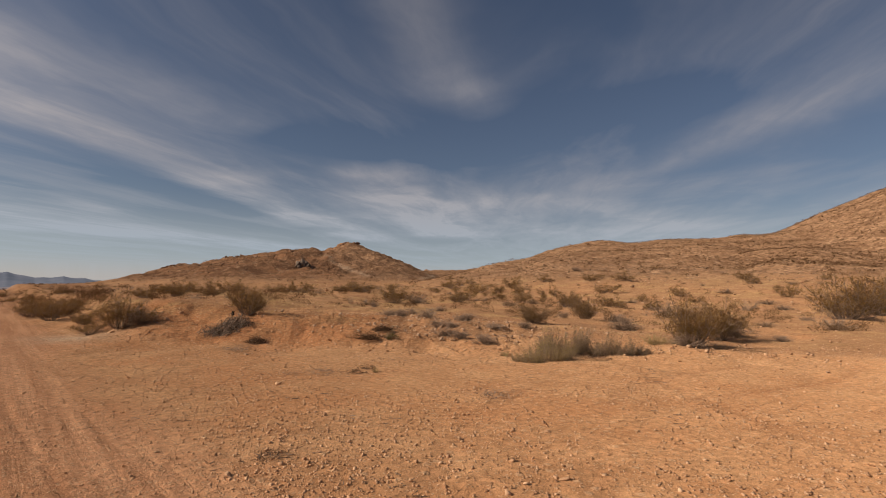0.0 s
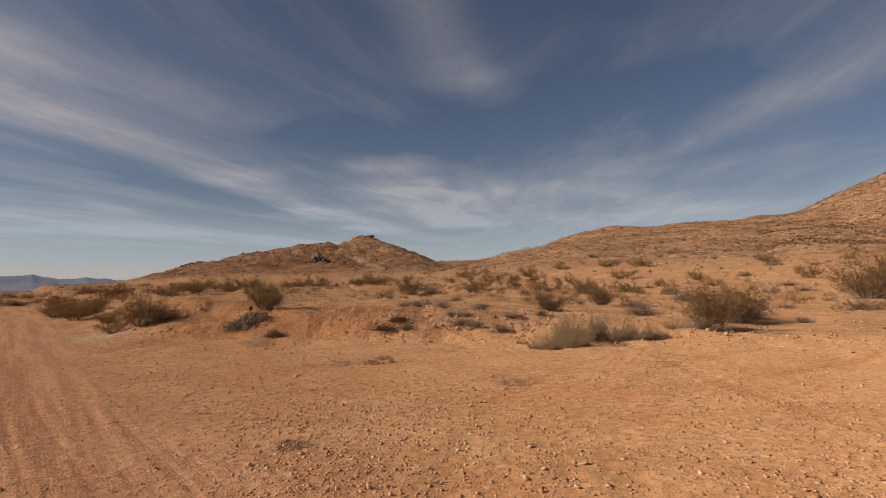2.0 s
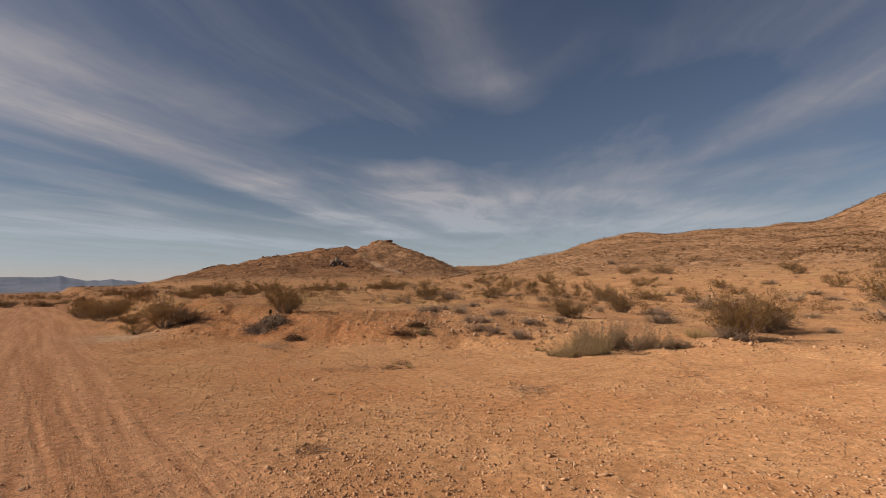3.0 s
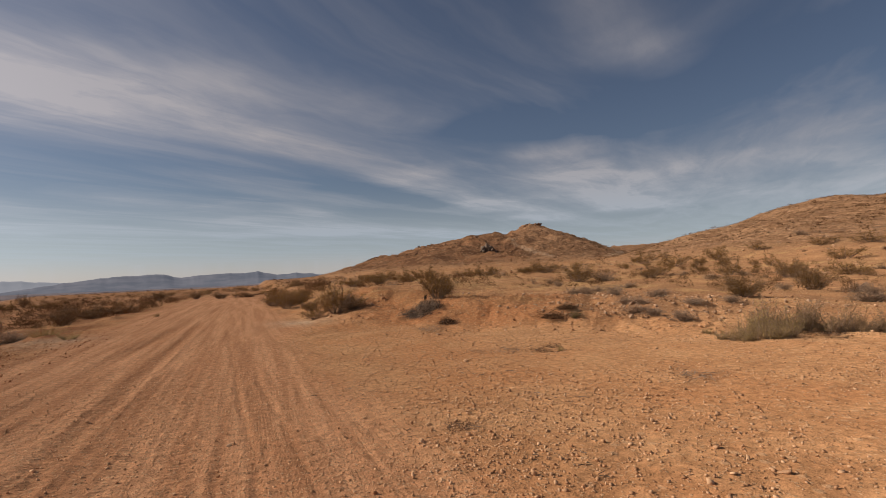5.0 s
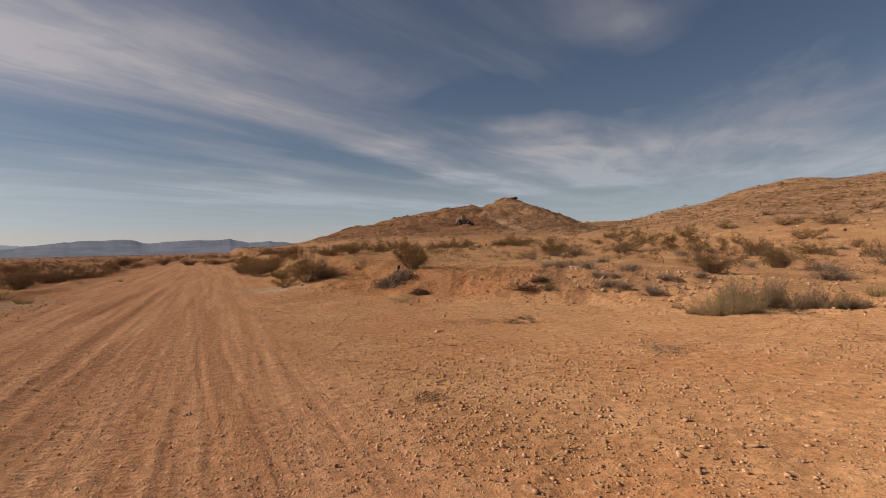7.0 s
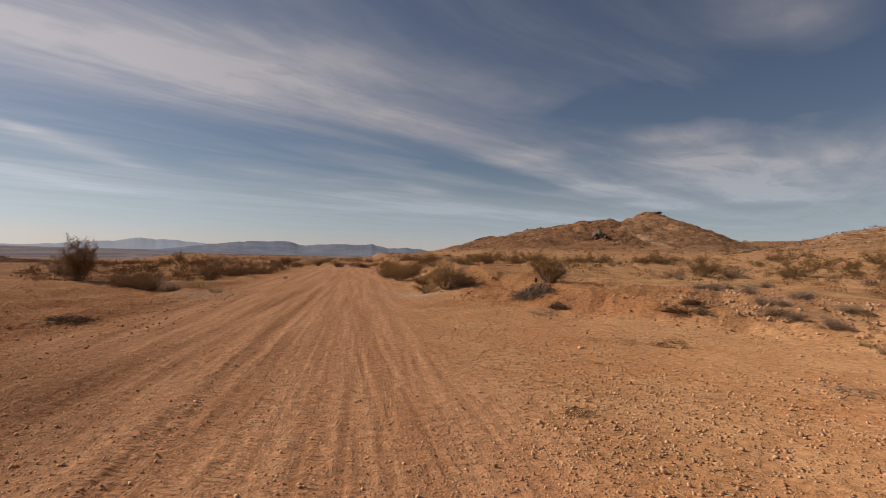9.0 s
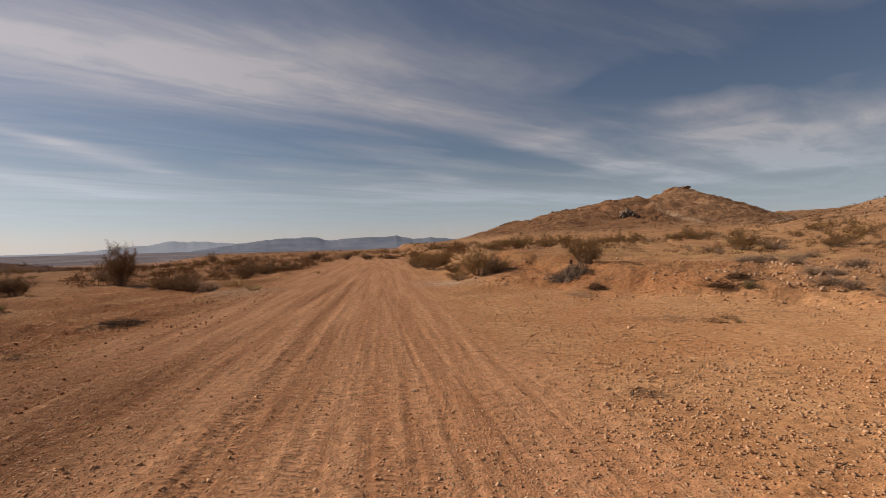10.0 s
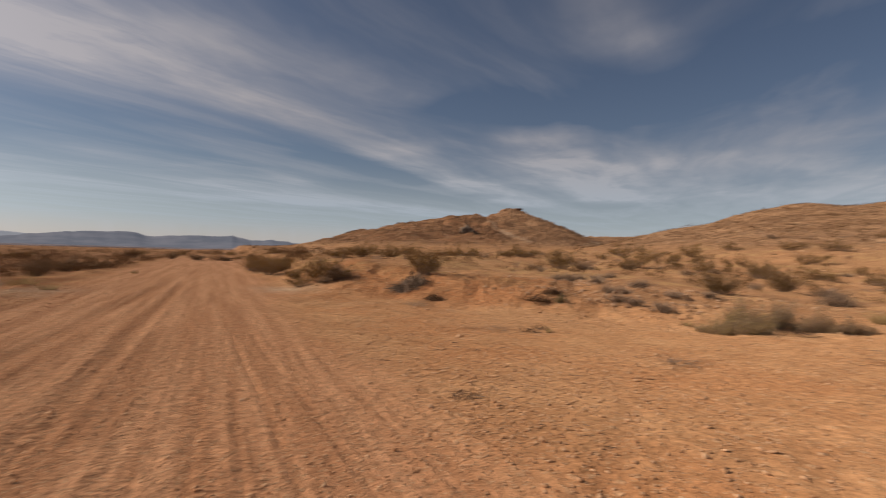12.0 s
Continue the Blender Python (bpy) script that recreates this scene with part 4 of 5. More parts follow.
GREY_NEAR = [
    (4.35, 20.05, 0.62, 0.95),
    (20.65, 10.98, 0.48, 1.21), (15.7, 6.37, 0.45, 0.73), (21.72, 5.45, 0.24, 0.49), (11.84, 15.82, 0.33, 0.52),
    (13.41, 17.11, 0.41, 0.65), (12.73, 14.62, 0.41, 0.64), (11.79, 12.25, 0.24, 0.49), (12.83, 12.65, 0.3, 0.67),
    (11.12, 11.79, 0.27, 0.64), (11.2, 11.15, 0.26, 0.48), (11.32, 10.26, 0.35, 0.57), (12.8, 11.26, 0.2, 0.52),
    (14.28, 11.18, 0.26, 0.47), (11.71, 12.84, 0.27, 0.5), (21.41, 7.03, 0.64, 1.07), (-7.49, 22.75, 0.56, 0.87),
]
GREY_FAR = [
    (22.27, 27.23, 0.74, 1.32), (32.41, 14.33, 1, 2.07), (46.75, 11.81, 0.44, 1.06), (51.43, 14.16, 0.45, 1.39),
    (28.58, 5.16, 0.66, 1.26), (15.92, 19.6, 0.36, 0.61), (17.78, 19.61, 0.32, 0.7), (15.77, 22.59, 0.39, 0.45),
    (26.67, 22.45, 0.5, 0.99), (33.98, 26.28, 0.42, 0.94), (23.46, 15.94, 0.4, 0.55), (30.33, 28.28, 0.41, 0.55),
    (72.46, 47.62, 0.84, 1.5), (-17.61, 33.77, 1.13, 1.29), (17.55, 26.13, 0.41, 0.35), (59.81, 20.3, 0.55, 1.47),
    (40.58, 22.63, 0.44, 0.68), (45.13, 23.47, 0.42, 1.06),
]
BARE = [
    (41.84, 12.69, 1.16, 1.49), (15.58, 24.73, 0.54, 0.45), (-22.66, 33.79, 0.61, 0.45),
]
SAGE = [
    (10.38, 8.20, 0.42, 0.50), (10.52, 7.75, 0.50, 0.48), (10.95, 8.05, 0.66, 0.52), (10.92, 7.50, 0.52, 0.50), (11.42, 7.60, 0.62, 0.55), (11.42, 8.15, 0.95, 0.55),
    (11.9, 7.8, 0.78, 0.50),
]
BROWN_SAGE = [
    (12.02, 8.25, 0.98, 0.60), (12.38, 7.80, 0.92, 0.55), (12.72, 7.45, 0.78, 0.50), (12.85, 7.85, 0.95, 0.60), (13.20, 7.30, 0.86, 0.55), (13.45, 6.90, 0.66, 0.55), (13.72, 6.65, 0.40, 0.50), (13.05, 6.90, 0.36, 0.45),
]
GREEN = [
    (-12.45, 17.26, 0.62, 0.89), (9.37, 12.22, 0.34, 0.37),
]
TUFTS = [
    (15.37, 7.1, 0.44, 0.61), (16.22, 6.97, 0.32, 0.49), (-6.11, 21.5, 0.53, 0.91), (-4.95, 19.74, 0.29, 0.53),
    (6.4, 8.71, 0.16, 0.13), (-4.01, 30.32, 0.24, 0.37), (10.61, 8.88, 0.18, 0.21),
]
PILES = [
    (8.3, 18.8, 0.13, 0.60), (8.9, 18.4, 0.14, 0.60), (9.0, 17.6, 0.12, 0.55), (8.7, 16.8, 0.10, 0.50),
    (5.42, 14.15, 0.14, 1.17),
    (-5.56, 8.49, 0.09, 0.53), (5.56, 9.36, 0.12, 0.70), (6.07, 8.9, 0.10, 0.60), (5.0, 9.5, 0.09, 0.55), (6.6, 9.2, 0.09, 0.5),
    (6.52, 5.66, 0.08, 0.79), (2.62, 4.99, 0.07, 0.36), (17.61, 6.24, 0.16, 1.62),
    (12.18, 7.23, 0.12, 0.89),
]
DARK_HEAPS = [(6.5, 15.2, 0.26, 0.62), (9.0, 12.75, 0.36, 0.85), (9.65, 13.1, 0.28, 0.6), (-6.84, 8.98, 0.26, 1.15), (-5.69, 11.69, 0.22, 0.95)]
STONES = [
    (11.39, 13.79, 0.24, 0.35), (4.32, 8.68, 0.09, 0.16), (5.11, 4.97, 0.05, 0.14), (14.1, 2.63, 0.09, 0.2),
    (5.71, 20.5, 0.17, 0.29), (5.13, 19.8, 0.14, 0.24), (4.79, 20.29, 0.14, 0.18), (8.16, 13.72, 0.12, 0.24),
    (6.9, 13.72, 0.11, 0.15), (5.19, 12.52, 0.1, 0.15), (8.33, 11.8, 0.11, 0.14), (9.28, 11.18, 0.1, 0.19),
    (4.08, 13.67, 0.08, 0.13), (5.37, 11.37, 0.07, 0.12), (19.18, 9.5, 0.13, 0.26), (0.31, 5.57, 0.06, 0.08),
    (1.75, 5.85, 0.03, 0.08), (3.36, 4.45, 0.05, 0.1), (2.96, 3.99, 0.04, 0.06), (5.91, 5.53, 0.05, 0.08),
    (5.31, 13.62, 0.09, 0.12), (10.04, 14.12, 0.09, 0.19), (14.17, 3.51, 0.05, 0.13), (14.9, 3.29, 0.07, 0.12),
]
MORE_STONES = [
    (7.38, 4.54, 0.04, 0.08), (4.38, 2.69, 0.05, 0.13), (5.55, 3.75, 0.05, 0.16), (6.86, 3.82, 0.03, 0.09),
    (4.26, 8.59, 0.1, 0.13), (0.35, 5.6, 0.04, 0.06), (1.38, 4.44, 0.03, 0.05),
]

rng = np.random.default_rng(5)
BUSHES = [creosote(11, 0.2, 1.0, None, 0.72, 7, 6), creosote(12, 0.15, 1.05, None, 0.75, 7, 6), creosote(13, 0.3, 0.9, None, 0.85, 7, 6), creosote(14, 0.12, 1.1, None, 0.68, 7, 6), creosote(15, 0.35, 0.85, None, 0.8, 7, 6), creosote(16, 0.25, 0.95, None, 0.8, 7, 6)]
FAR_BUSHES = [creosote(71, 0.15, 0.65, None, 0.70, 4, 4, 1.5), creosote(72, 0.2, 0.62, None, 0.80, 4, 4, 1.5), creosote(73, 0.12, 0.7, None, 0.75, 4, 4, 1.5)]
WEST_BUSHES = [creosote(17, 0.08, 1.2, BACKLIT_LEAF, 0.7, 6, 6), creosote(18, 0.06, 1.3, BACKLIT_LEAF, 0.85, 6, 6), creosote(19, 0.15, 0.9, BACKLIT_LEAF, 0.6, 6, 6)]
FAR_SHRUBS = [grey_shrub(24, 48, 1.9), grey_shrub(25, 48, 1.9)]
SHRUBS = [grey_shrub(21, 120), grey_shrub(22, 120), grey_shrub(23, 120)]
plant_all(BUSHES, CREOSOTE_BANK, "olive-brown creosote bush with bare lower stems on the dirt bank", "bush", "creosote bushes", rng)
plant_all(FAR_BUSHES, CREOSOTE_SLOPE, "dark olive creosote bush on the rising gravel slope", "bush", "creosote bushes", rng)
plant_all(WEST_BUSHES, CREOSOTE_WEST, "creosote bush beside the dirt road, painted dark brown as backlit", "bush", "creosote bushes", rng)
plant_all([creosote(20, 0.42, 1.5, BACKLIT_LEAF, 0.62, 8, 7)], [(-13.52, 27.51, 2.05, 1.75)], "tall brown creosote bush with a bare foot and rounded crown", "bush", "creosote bushes", rng)
plant_all(SHRUBS, GREY_NEAR, "low grey dry shrub among stones", "shrub", "grey shrubs", rng)
plant_all(FAR_SHRUBS, GREY_FAR, "low grey dry shrub on open ground", "shrub", "grey shrubs", rng)


def wild_spots(count, near, far, left, right, low, high, squat, rng):
    """Chance places off the road, with a height and a width for each."""
    out = []
    while len(out) < count:
        r, b = near * (far / near) ** rng.random(), radians(rng.uniform(right, left))
        x, y = -math.sin(b) * r, math.cos(b) * r
        if -7.0 < x < 4.0 and y < 56:
            continue
        tall = rng.uniform(low, high) * (0.5 if 22 < math.degrees(b) < 33 else 1.0)
        out.append((x, y, tall, tall * squat * rng.uniform(0.8, 1.3)))
    return out


plant_all(FAR_BUSHES, wild_spots(56, 40, 96, -12, -88, 0.6, 1.45, 1.35, rng), "olive creosote bush on the gravel terrace below the hills", "bush", "creosote bushes", rng)
plant_all(FAR_BUSHES, wild_spots(34, 38, 110, 44, -8, 0.45, 0.95, 1.7, rng), "low brown creosote bush on the open plain", "bush", "creosote bushes", rng)
plant_all(FAR_SHRUBS, wild_spots(30, 24, 80, -16, -88, 0.18, 0.5, 1.7, rng), "low grey dry shrub on the terrace", "shrub", "grey shrubs", rng)
plant_all([bare_bush(31), bare_bush(32)], BARE, "leafless twiggy grey bush", "bush", "bare bushes", rng)
plant_all([sage_clump(41, SAGE_LEAF), sage_clump(42, SAGE_LEAF)], SAGE, "pale dusty green sage clump at the edge of the pull-out", "shrub", "sage clumps", rng)
plant_all([sage_clump(44, DUSTY_SAGE), sage_clump(45, DUSTY_SAGE)], BROWN_SAGE, "grey-brown half-dry sage clump at the edge of the pull-out", "shrub", "sage clumps", rng)
plant_all([sage_clump(43, GREEN_LEAF)], GREEN, "small dark green bush on bare dirt", "bush", "green bushes", rng)
plant_all([grass_tuft(51), grass_tuft(52)], TUFTS, "tuft of dry straw-coloured grass", "grass tuft", "grass tufts", rng)


def fallen_shrub(head, tail, seed):
    """A dead shrub that lies on the bank with its foot uphill: bare boughs and a mat of fine twigs swept down the slope."""
    r = np.random.default_rng(seed)
    hx, hy = head
    way = np.array([tail[0] - hx, tail[1] - hy])
    length = float(np.hypot(*way))
    way, z0 = way / length, float(ground_height(hx, hy))
    aside = np.array([-way[1], way[0]])
    shrub = new("fallen_shrub")
    shrub.matrix_basis = pose(hx, hy, z0)

    def strand(soup, start, side, lift, long, radius, stray, sides=3):
        turn = r.normal() * stray
        go = way * math.cos(turn) + aside * math.sin(turn)
        curl = r.normal() * 0.25
        flat = [way * start + aside * side + go * long * q + np.array([-go[1], go[0]]) * curl * long * math.sin(3 * q) for q in np.linspace(0, 1, 6)]
        arch = r.normal() * 0.10
        z = [float(ground_height(hx + p[0], hy + p[1])) - z0 + max(0.008, lift * (1 - 0.5 * q) + arch * math.sin(3.1 * q)) for p, q in zip(flat, np.linspace(0, 1, 6))]
        soup.tube([(p[0], p[1], h) for p, h in zip(flat, z)], np.linspace(1, 0.4, 6) * radius, sides)

    for _ in range(9):
        bough = Soup()
        strand(bough, r.uniform(-0.1, 0.7) * length, r.normal() * 0.20, r.uniform(0.06, 0.36), r.uniform(0.35, 0.9), r.uniform(0.010, 0.022), 0.7, 6)
        part("bough", bough.mesh("bough", DEAD_WOOD), shrub, "weathered grey dead bough")
    for mat, count, name in ((DARK_SHADED_TWIG, 260, "dark_twigs"), (DEAD_BROWN, 420, "twig_mat"), (GREY_TWIG, 150, "bleached_twigs")):
        mass = Soup()
        for _ in range(count):
            start = (r.random() * 1.05 - 0.1) * length
            hump = 0.55 + 0.45 * math.sin(5.3 * start / length + 0.6)
            side = r.normal() * 0.26
            lift = r.random() * 0.46 * hump * math.exp(-(side / 0.36) ** 2) * (1 - 0.5 * max(start, 0) / length) + 0.01
            strand(mass, start, side, lift, r.uniform(0.08, 0.34), r.uniform(0.004, 0.012), 1.1)
        tagged(part(name, mass.mesh(name, mat), shrub), kind="stuff")
    return tagged(shrub, "dead grey-brown shrub fallen against the dirt bank", "dead brush", "dead brush")


fallen_shrub((6.75, 17.30), (5.75, 16.70), 60)
plant_all([brush_pile(65, DARK_SHADED_TWIG, 500), brush_pile(66, DARK_SHADED_TWIG, 420)], DARK_HEAPS, "dark heap of brush and twigs, its shadowed hollow painted in", "dead brush", "dead brush", rng, 0.0)
plant_all([brush_pile(63, GREY_TWIG, 60), brush_pile(64, DARK_SHADED_TWIG, 110)], PILES, "loose dead twigs scattered flat on the dirt", "dead brush", "dead brush", rng, 0.0)


def stump():
    """A short burnt stub of a branch that stands up beside the brush pile."""
    soup = Soup()
    soup.tube(curve_path((0, 0, -0.05), (0.1, 0.05, 1), 0.24, 0.1, 4, rng), (0.07, 0.06, 0.055, 0.05, 0.012), 7)
    soup.tube(curve_path((0.0, 0, 0.10), (0.7, 0.1, 0.5), 0.12, 0.1, 2, rng), (0.035, 0.03, 0.008), 6)
    ob = new("burnt_stump", soup.mesh("burnt_stump", CHARRED))
    ob.matrix_basis = pose(7.02, 18.81, float(ground_height(7.02, 18.81)))
    return tagged(ob, "short charred black stump beside dead brush", "stump")


stump()


# ---- stones ----
def stone_things():
    shapes = []
    for k in range(6):
        v, f = lump(rng, 2, 0.10, 0.70)
        shapes.append(mesh_of("stone", v, f, PALE_STONE if k % 3 == 0 else STONE))
    loose = []
    while len(loose) < 44:
        x, y = rng.uniform(1.5, 15), rng.uniform(2.5, 15)
        if bank_coords(x, y)[0] < 16.5 and math.hypot(x, y) > 3.2:
            wide = 0.030 + 0.060 * rng.random() ** 3
            loose.append((x, y, 0.5 * wide, wide))
    for k, (x, y, tall, wide) in enumerate(STONES + MORE_STONES + loose):
        ob = new("stone", shapes[k % 6])
        z = float(ground_height(x, y))
        ob.matrix_basis = pose(x, y, z + 0.18 * tall, rng.normal() * 12, rng.normal() * 12, rng.uniform(0, 360)) @ Matrix.Diagonal((1.1 * wide, 0.85 * wide, tall * 1.35, 1))
        tagged(ob, "pale tan stone lying on the dirt" if k % 3 == 0 else "rough brown stone lying on the dirt", "stone", "loose stones")


stone_things()


def spread(count, near, far, left, right, rng, power=1.0):
    """Places on the plan between two distances and two bearings."""
    r = near * (far / near) ** (rng.random(count) ** power)
    b = np.radians(rng.uniform(right, left, count))
    return np.stack([-np.sin(b) * r, np.cos(b) * r], -1)


def gravel():
    small = [chip(rng) for _ in range(24)]
    p = spread(120000, 1.9, 20, 50, -92, rng, 0.85)
    thick = np.clip(0.45 + 0.7 * rough(p[:, 0], p[:, 1], 1.8, 4, 81), 0, 1)
    p = p[rng.random(len(p)) < (0.16 + 0.45 * thick) * (1 - 0.30 * road_mask(p[:, 0], p[:, 1]))]
    size = 0.0065 + 0.020 * rng.random(len(p)) ** 2.6 + 0.026 * rng.random(len(p)) ** 22 + 0.0006 * np.hypot(p[:, 0], p[:, 1])
    size = size * (1 - 0.30 * road_mask(p[:, 0], p[:, 1]))
    tagged(scatter("gravel", small, p, size, rng, STONE, 0.32), "small tan and brown gravel strewn over the dirt", "gravel", kind="stuff")
    p = spread(2200, 1.2, 9, 268, 50, rng)
    tagged(scatter("gravel_behind", small, p, 0.008 + 0.03 * rng.random(len(p)) ** 5, rng, STONE, 0.30), "small tan gravel on the dirt road", "gravel", kind="stuff")
    p = spread(11000, 42, 135, -8, -92, rng, 0.8)
    p = p[rng.random(len(p)) < 0.5 + 0.6 * rough(p[:, 0], p[:, 1], 11, 3, 98)]
    tagged(scatter("slope_stones", small, p, 0.05 + 0.24 * rng.random(len(p)) ** 6, rng, STONE, 0.3), "tan stones strewn over the rising slope", "stones", kind="stuff")
    # stones on the cut bank and the rocky patch between the shrubs
    u, v = rng.uniform(13.4, 22, 15000), rng.uniform(-8, 15, 15000)
    p = np.stack([0.775 * u - 0.632 * v, 0.632 * u + 0.775 * v], -1)
    keep = (p[:, 0] > 3.2) & (rng.random(len(p)) < 0.30 + 0.6 * np.exp(-((v - 0.0) / 3.5) ** 2) + 0.4 * np.exp(-((v - 12) / 2.0) ** 2))
    p = p[keep]
    size = 0.012 + 0.060 * rng.random(len(p)) ** 8
    tagged(scatter("bank_stones", small, p, size, rng, STONE, 0.25), "broken tan stones on the cut bank", "stones", kind="stuff")
    # rubble between the low shrubs at the top of the bank
    u, v = rng.uniform(15.4, 20.2, 1300), rng.normal(2.4, 2.8, 1300)
    p = np.stack([0.775 * u - 0.632 * v, 0.632 * u + 0.775 * v], -1)
    tagged(scatter("rubble", small, p, 0.022 + 0.085 * rng.random(len(p)) ** 5, rng, PALE_STONE, 0.32), "pale broken rubble among the low dry shrubs", "stones", kind="stuff")
    p = spread(38000, 15, 75, 46, -92, rng)
    p = p[(road_mask(p[:, 0], p[:, 1]) < 0.3) & (bank_coords(p[:, 0], p[:, 1])[0] > 14.5) & (rng.random(len(p)) < np.where(p[:, 0] < 3.5, 0.08, 0.45 + 0.7 * rough(p[:, 0], p[:, 1], 6.0, 3, 96)))]
    size = 0.018 + 0.085 * rng.random(len(p)) ** 9
    tagged(scatter("terrace_stones", small, p, size, rng, STONE, 0.25), "scattered tan stones between the bushes", "stones", kind="stuff")
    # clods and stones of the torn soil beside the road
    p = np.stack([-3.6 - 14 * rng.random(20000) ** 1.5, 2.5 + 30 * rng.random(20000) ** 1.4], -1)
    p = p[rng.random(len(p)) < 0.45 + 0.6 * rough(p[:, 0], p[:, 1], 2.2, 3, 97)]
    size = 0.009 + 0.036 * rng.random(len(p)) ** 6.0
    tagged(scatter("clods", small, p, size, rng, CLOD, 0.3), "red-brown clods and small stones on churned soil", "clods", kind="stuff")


gravel()


def twig_litter():
    """Dead twigs, roots and dark crumbs of bark, blown together in loose drifts on the pull-out and beside the road."""
    soup = Soup()
    drifts = [(8.1, 18.75), (8.6, 18.65), (8.95, 18.1), (9.0, 17.5), (8.75, 16.9), (8.5, 16.2), (8.1, 15.4), (2.7, 4.9), (3.9, 5.4), (6.5, 5.7), (5.6, 9.3), (6.1, 8.6), (8.6, 6.4), (4.4, 7.6), (-5.6, 8.5), (-6.6, 9.2), (1.9, 7.0), (9.8, 4.6), (3.2, 3.6), (7.6, 9.9), (11.2, 5.2), (-5.9, 12.0), (7.4, 3.0)]
    for cx, cy in drifts:
        for _ in range(16):
            a, out = rng.uniform(0, 2 * np.pi), 0.55 * rng.random() ** 0.7
            x, y = cx + 1.5 * math.cos(a) * out, cy + 0.8 * math.sin(a) * out
            b = rng.uniform(0, 2 * np.pi)
            path = curve_path((x, y, 0.0), (math.cos(b), math.sin(b), 0.02), rng.uniform(0.03, 0.17), 0.35, 3, rng)
            path[:, 2] = ground_height(path[:, 0], path[:, 1]) + rng.uniform(0.002, 0.03)
            soup.tube(path, np.linspace(1, 0.5, 4) * rng.uniform(0.002, 0.006), 3)
    tagged(new("twig_litter", soup.mesh("twig_litter", DEAD_WOOD)), "dead brown twigs and roots littering the dirt", "twig litter", kind="stuff")


twig_litter()


# ---- far scrub and rocks, too many to count ----
def scrub_shape(rng, leaves=26, leaf=0.22, narrow=0.42):
    """A far bush: a ragged dome of leaf sprays."""
    soup = Soup()
    a, out, up = rng.uniform(0, 2 * np.pi, leaves), np.sqrt(rng.random(leaves)), rng.random(leaves)
    p = np.stack([np.cos(a) * out * 0.42, np.sin(a) * out * 0.42, 0.05 + up * (0.75 - 0.45 * out)], -1)
    soup.leaves(p, leaf, leaf * narrow, rng, 0.9)
    return np.concatenate(soup.verts), np.concatenate(soup.faces)


def far_scrub():
    shapes = [scrub_shape(rng) for _ in range(10)]
    fine = [scrub_shape(rng, 130, 0.105, 0.32) for _ in range(8)]
    dots = [scrub_shape(rng, 6, 0.48, 0.55) for _ in range(12)]

    def cover(name, count, near, far, left, right, low, high, mat, label, thin=0.55, kinds=shapes, power=0.85, squat=0.85, patchy=0.5):
        p = spread(count, near, far, left, right, rng, power)
        patch = rough(p[:, 0], p[:, 1], 26, 2, 91)
        off_road = (road_mask(p[:, 0], p[:, 1]) < 0.1) & ~((np.abs(p[:, 0] + 1.6) < 4.0) & (p[:, 1] < 56))
        p = p[off_road & (rng.random(len(p)) < thin + patchy * patch)]
        size = low + (high - low) * rng.random(len(p)) ** 1.6
        tagged(scatter(name, kinds, p, size, rng, mat, 0.04, 0.1, squat), label, "scrub", kind="stuff")

    cover("plain_scrub", 3400, 58, 330, 50, -8, 0.25, 0.9, SCRUB_LEAF, "low brown desert scrub on the plain", 0.55)
    cover("slope_scrub", 4200, 78, 330, -8, -92, 0.35, 1.25, SCRUB_LEAF, "scattered dark scrub on terrace and hillsides")
    cover("dry_scrub", 2600, 70, 280, 24, -92, 0.2, 0.6, GREY_TWIG, "scattered low grey dry scrub")
    cover("mound_brush", 500, 84, 150, 50, 27, 0.2, 0.5, SCRUB_LEAF, "dense dark brush on the low mound", 0.9)
    cover("roadside_scrub", 850, 30, 110, 30, -9, 0.5, 1.3, SCRUB_LEAF, "dense low brown scrub on the plain beside the road", 0.75, fine)
    cover("terrace_scrub", 1700, 26, 115, -7, -92, 0.3, 0.9, SCRUB_LEAF, "low brown scrub between the stones of the terrace", 0.6, fine)
    cover("hillside_dots", 17000, 100, 330, -38, -95, 0.35, 0.90, HILL_SCRUB, "countless small brown shrubs over the gravel hillside", 0.85, dots, 0.7, 0.48, 0.15)
    cover("steep_slope_dots", 9000, 95, 250, -72, -95, 0.40, 0.95, HILL_SCRUB, "countless small brown shrubs over the steep end of the hillside", 0.9, dots, 1.0, 0.45, 0.1)
    cover("pale_dots", 9000, 70, 300, -8, -92, 0.3, 0.7, GREY_TWIG, "countless small dry grey shrubs over the hillside", 0.6, dots, 0.7, 0.42, 0.2)


far_scrub()


def hill_rocks():
    small = [lump(rng, 1, 0.25, 0.8) for _ in range(8)]
    p = spread(20000, 65, 330, -6, -92, rng, 0.8)
    z = land(p[:, 0], p[:, 1])
    p = p[(z > 2.0) & (rng.random(len(p)) < 0.45 + 0.6 * np.clip(rough(p[:, 0], p[:, 1], 22, 3, 95), -0.5, 1))]
    size = 0.16 + 0.95 * rng.random(len(p)) ** 4
    dark = bearing(p[:, 0], p[:, 1]) > -44
    steep = ~dark | (land(p[:, 0], p[:, 1]) > 4.5)
    p, size, dark = p[steep], size[steep], dark[steep]
    tagged(scatter("hill_rocks", small, p[~dark], size[~dark], rng, HILL_ROCK, 0.3), "rusty rocks strewn over the gravel hillside", "rocks", kind="stuff")
    tagged(scatter("dark_hill_rocks", small, p[dark], 0.95 * size[dark], rng, DARK_ROCK, 0.3), "dark varnished rocks strewn over the steep hill", "rocks", kind="stuff")


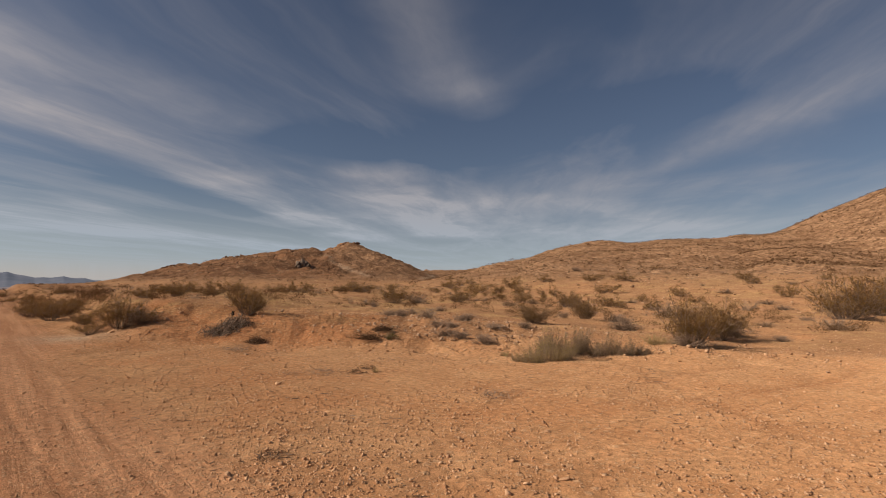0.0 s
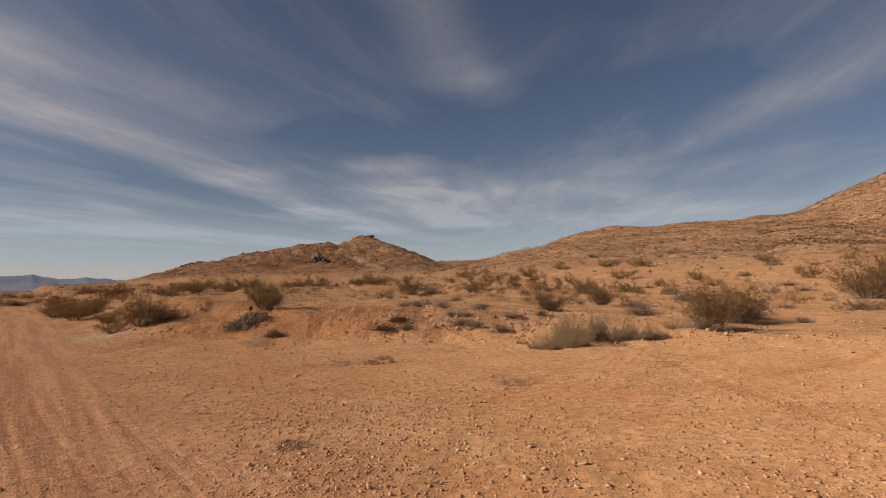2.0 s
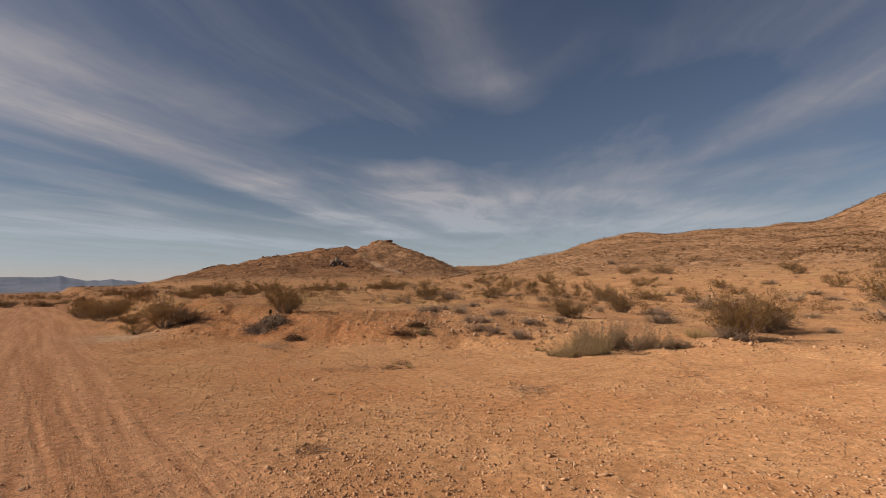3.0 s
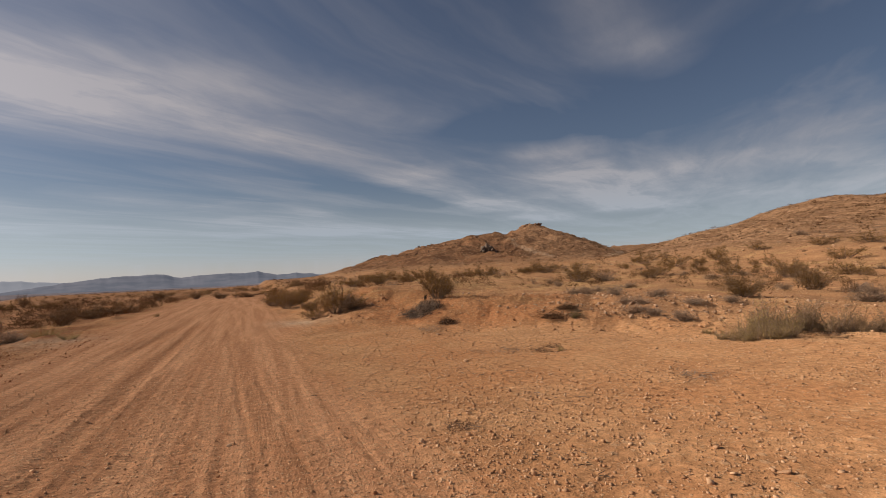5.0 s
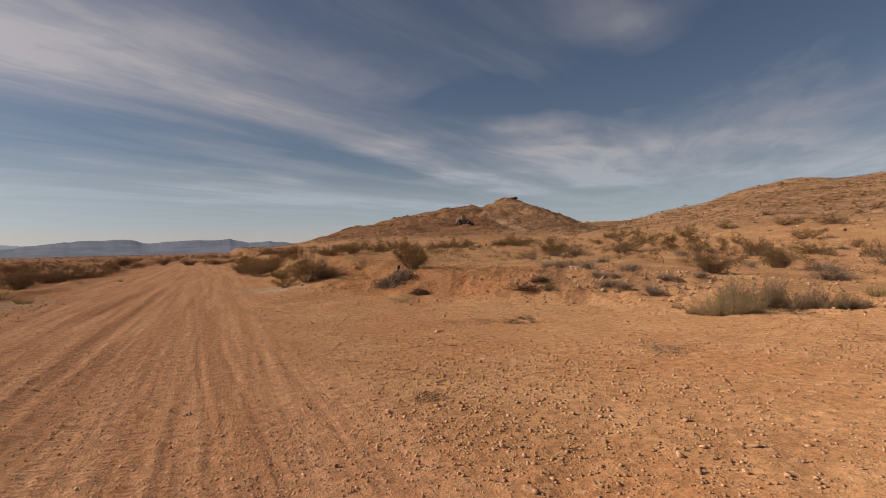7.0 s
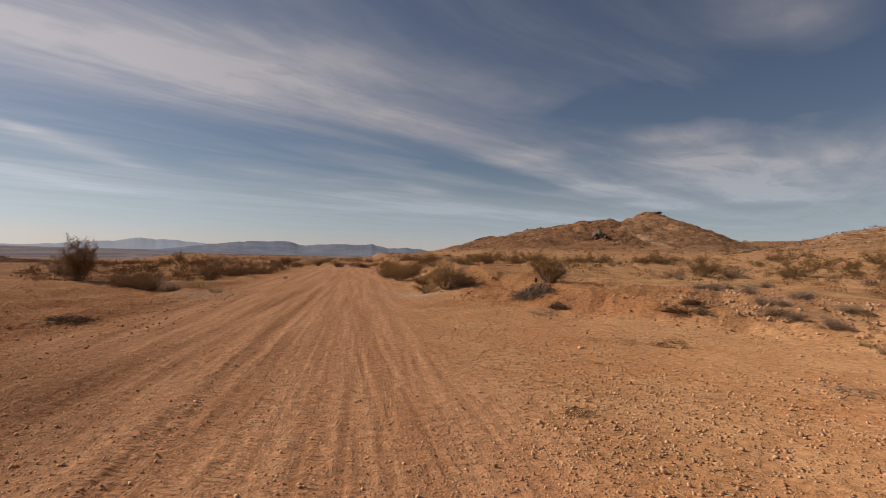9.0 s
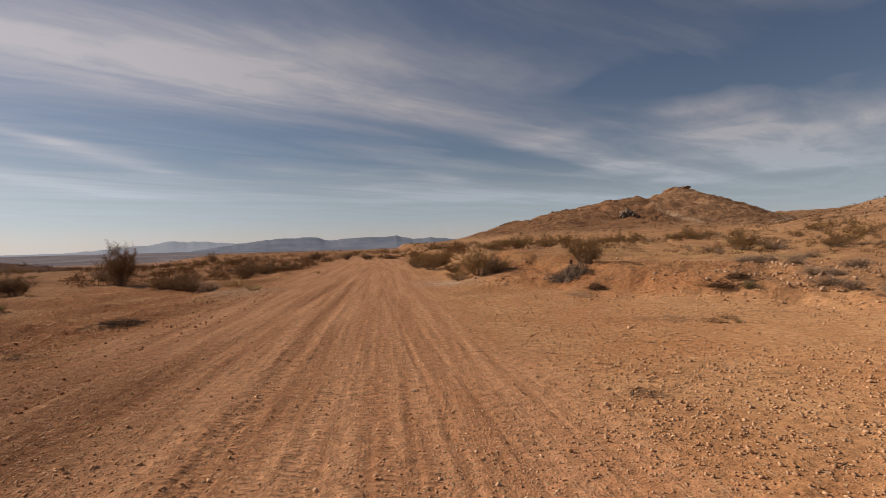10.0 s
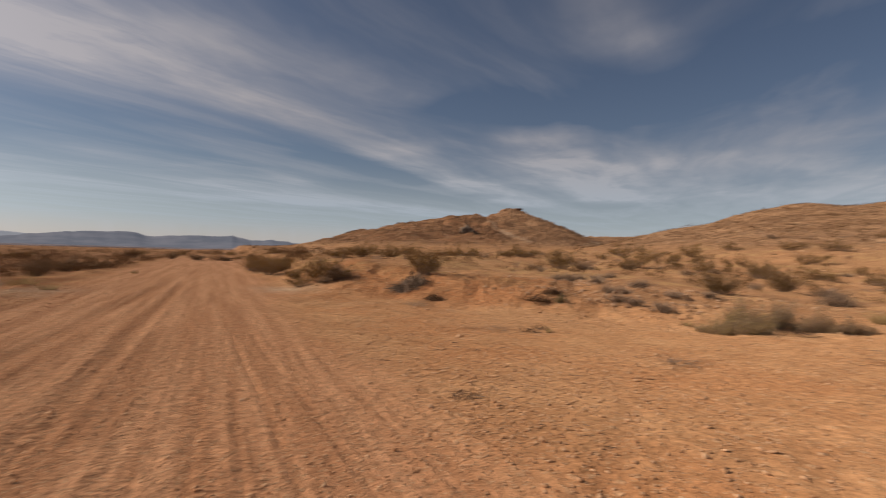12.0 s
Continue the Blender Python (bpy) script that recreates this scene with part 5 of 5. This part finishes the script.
hill_rocks()


def outcrop(x, y, count, wide, tall, mat, label, seed, rise=0.25):
    """A knot of weathered boulders that stands out of a hillside."""
    r = np.random.default_rng(seed)
    base = new("rock_outcrop")
    z = float(ground_height(x, y))
    base.matrix_basis = pose(x, y, z)
    for k in range(count):
        v, f = lump(r, 2, 0.3, 0.9)
        a, out = r.uniform(0, 2 * np.pi), r.random()
        size = wide * r.uniform(0.28, 0.5) * (1.25 - 0.7 * out)
        px, py = math.cos(a) * out * wide * 0.5, math.sin(a) * out * wide * 0.5
        pz = float(ground_height(x + px, y + py)) - z + size * tall * rise
        b = part("boulder", mesh_of("boulder", v, f, mat), base)
        b.matrix_basis = pose(px, py, pz, r.normal() * 12, r.normal() * 12, r.uniform(0, 360)) @ Matrix.Diagonal((size, size * 0.85, size * tall, 1))
    return tagged(base, label, "rock outcrop", "rock outcrops")


def on_bearing(b, dist):
    return -math.sin(radians(b)) * dist, math.cos(radians(b)) * dist


outcrop(*on_bearing(-26.5, 152), 22, 5.2, 1.45, GREY_ROCK, "grey weathered boulders on the lower hillside", 1)


def summit_crown(b, dist, wide, top):
    """Blocks of one hard layer that caps the summit, all of nearly the same height."""
    r = np.random.default_rng(2)
    x, y = on_bearing(b, dist)
    z = float(land(x, y))
    base = new("rock_outcrop")
    base.matrix_basis = pose(x, y, z, 0, 0, b)
    for k in range(18):
        px, py = wide * ((k % 9) / 8 - 0.5) + r.normal() * 0.4, (-1.5 if k < 9 else 1.5) + r.normal() * 0.5
        size = r.uniform(5.0, 7.0)
        crest = top + 0.3 * math.exp(-((px + 0.33 * wide) / 1.6) ** 2) + 0.4 * math.exp(-((px - 0.36 * wide) / 1.6) ** 2) - 1.2 * abs(2 * px / wide) ** 4 + r.normal() * 0.12
        v, f = lump(r, 2, 0.25, 1.0)
        block = part("boulder", mesh_of("boulder", v, f, CROWN_ROCK), base)
        block.matrix_basis = pose(px, py, crest - 1.6, r.normal() * 5, r.normal() * 5, r.uniform(0, 360)) @ Matrix.Diagonal((size, size, 4.0, 1))
    return tagged(base, "flat-topped dark rock crown on the hill's summit", "rock outcrop", "rock outcrops")


summit_crown(-31.3, 288, 10.5, 1.55)
for k, (b, d, w) in enumerate([(-11.6, 206, 3), (-13.6, 214, 4), (-16.0, 220, 4), (-18.6, 228, 5), (-20.8, 231, 4), (-22.0, 236, 4), (-24.6, 243, 6), (-27.6, 252, 5), (-21.5, 190, 5), (-18.5, 180, 4), (-12.9, 216, 4), (-14.6, 214, 3.5), (-17.6, 226, 5), (-19.6, 229, 4.5), (-23.5, 240, 4), (-25.6, 247, 5), (-26.8, 249, 4), (-57.8, 188, 4), (-59.4, 189, 5), (-24.3, 215, 5), (-16.3, 200, 4), (-23.0, 190, 4), (-25.2, 205, 5), (-27.0, 225, 5), (-28.6, 240, 4.5), (-20.0, 205, 4), (-17.2, 190, 3.5), (-22.2, 172, 3), (-29.4, 200, 3)]):
    outcrop(*on_bearing(b, d), 6, w, 0.7, DARK_ROCK if b > -40 else HILL_ROCK, "dark broken rocks along the ridge of the hill", 10 + k, 0.02)
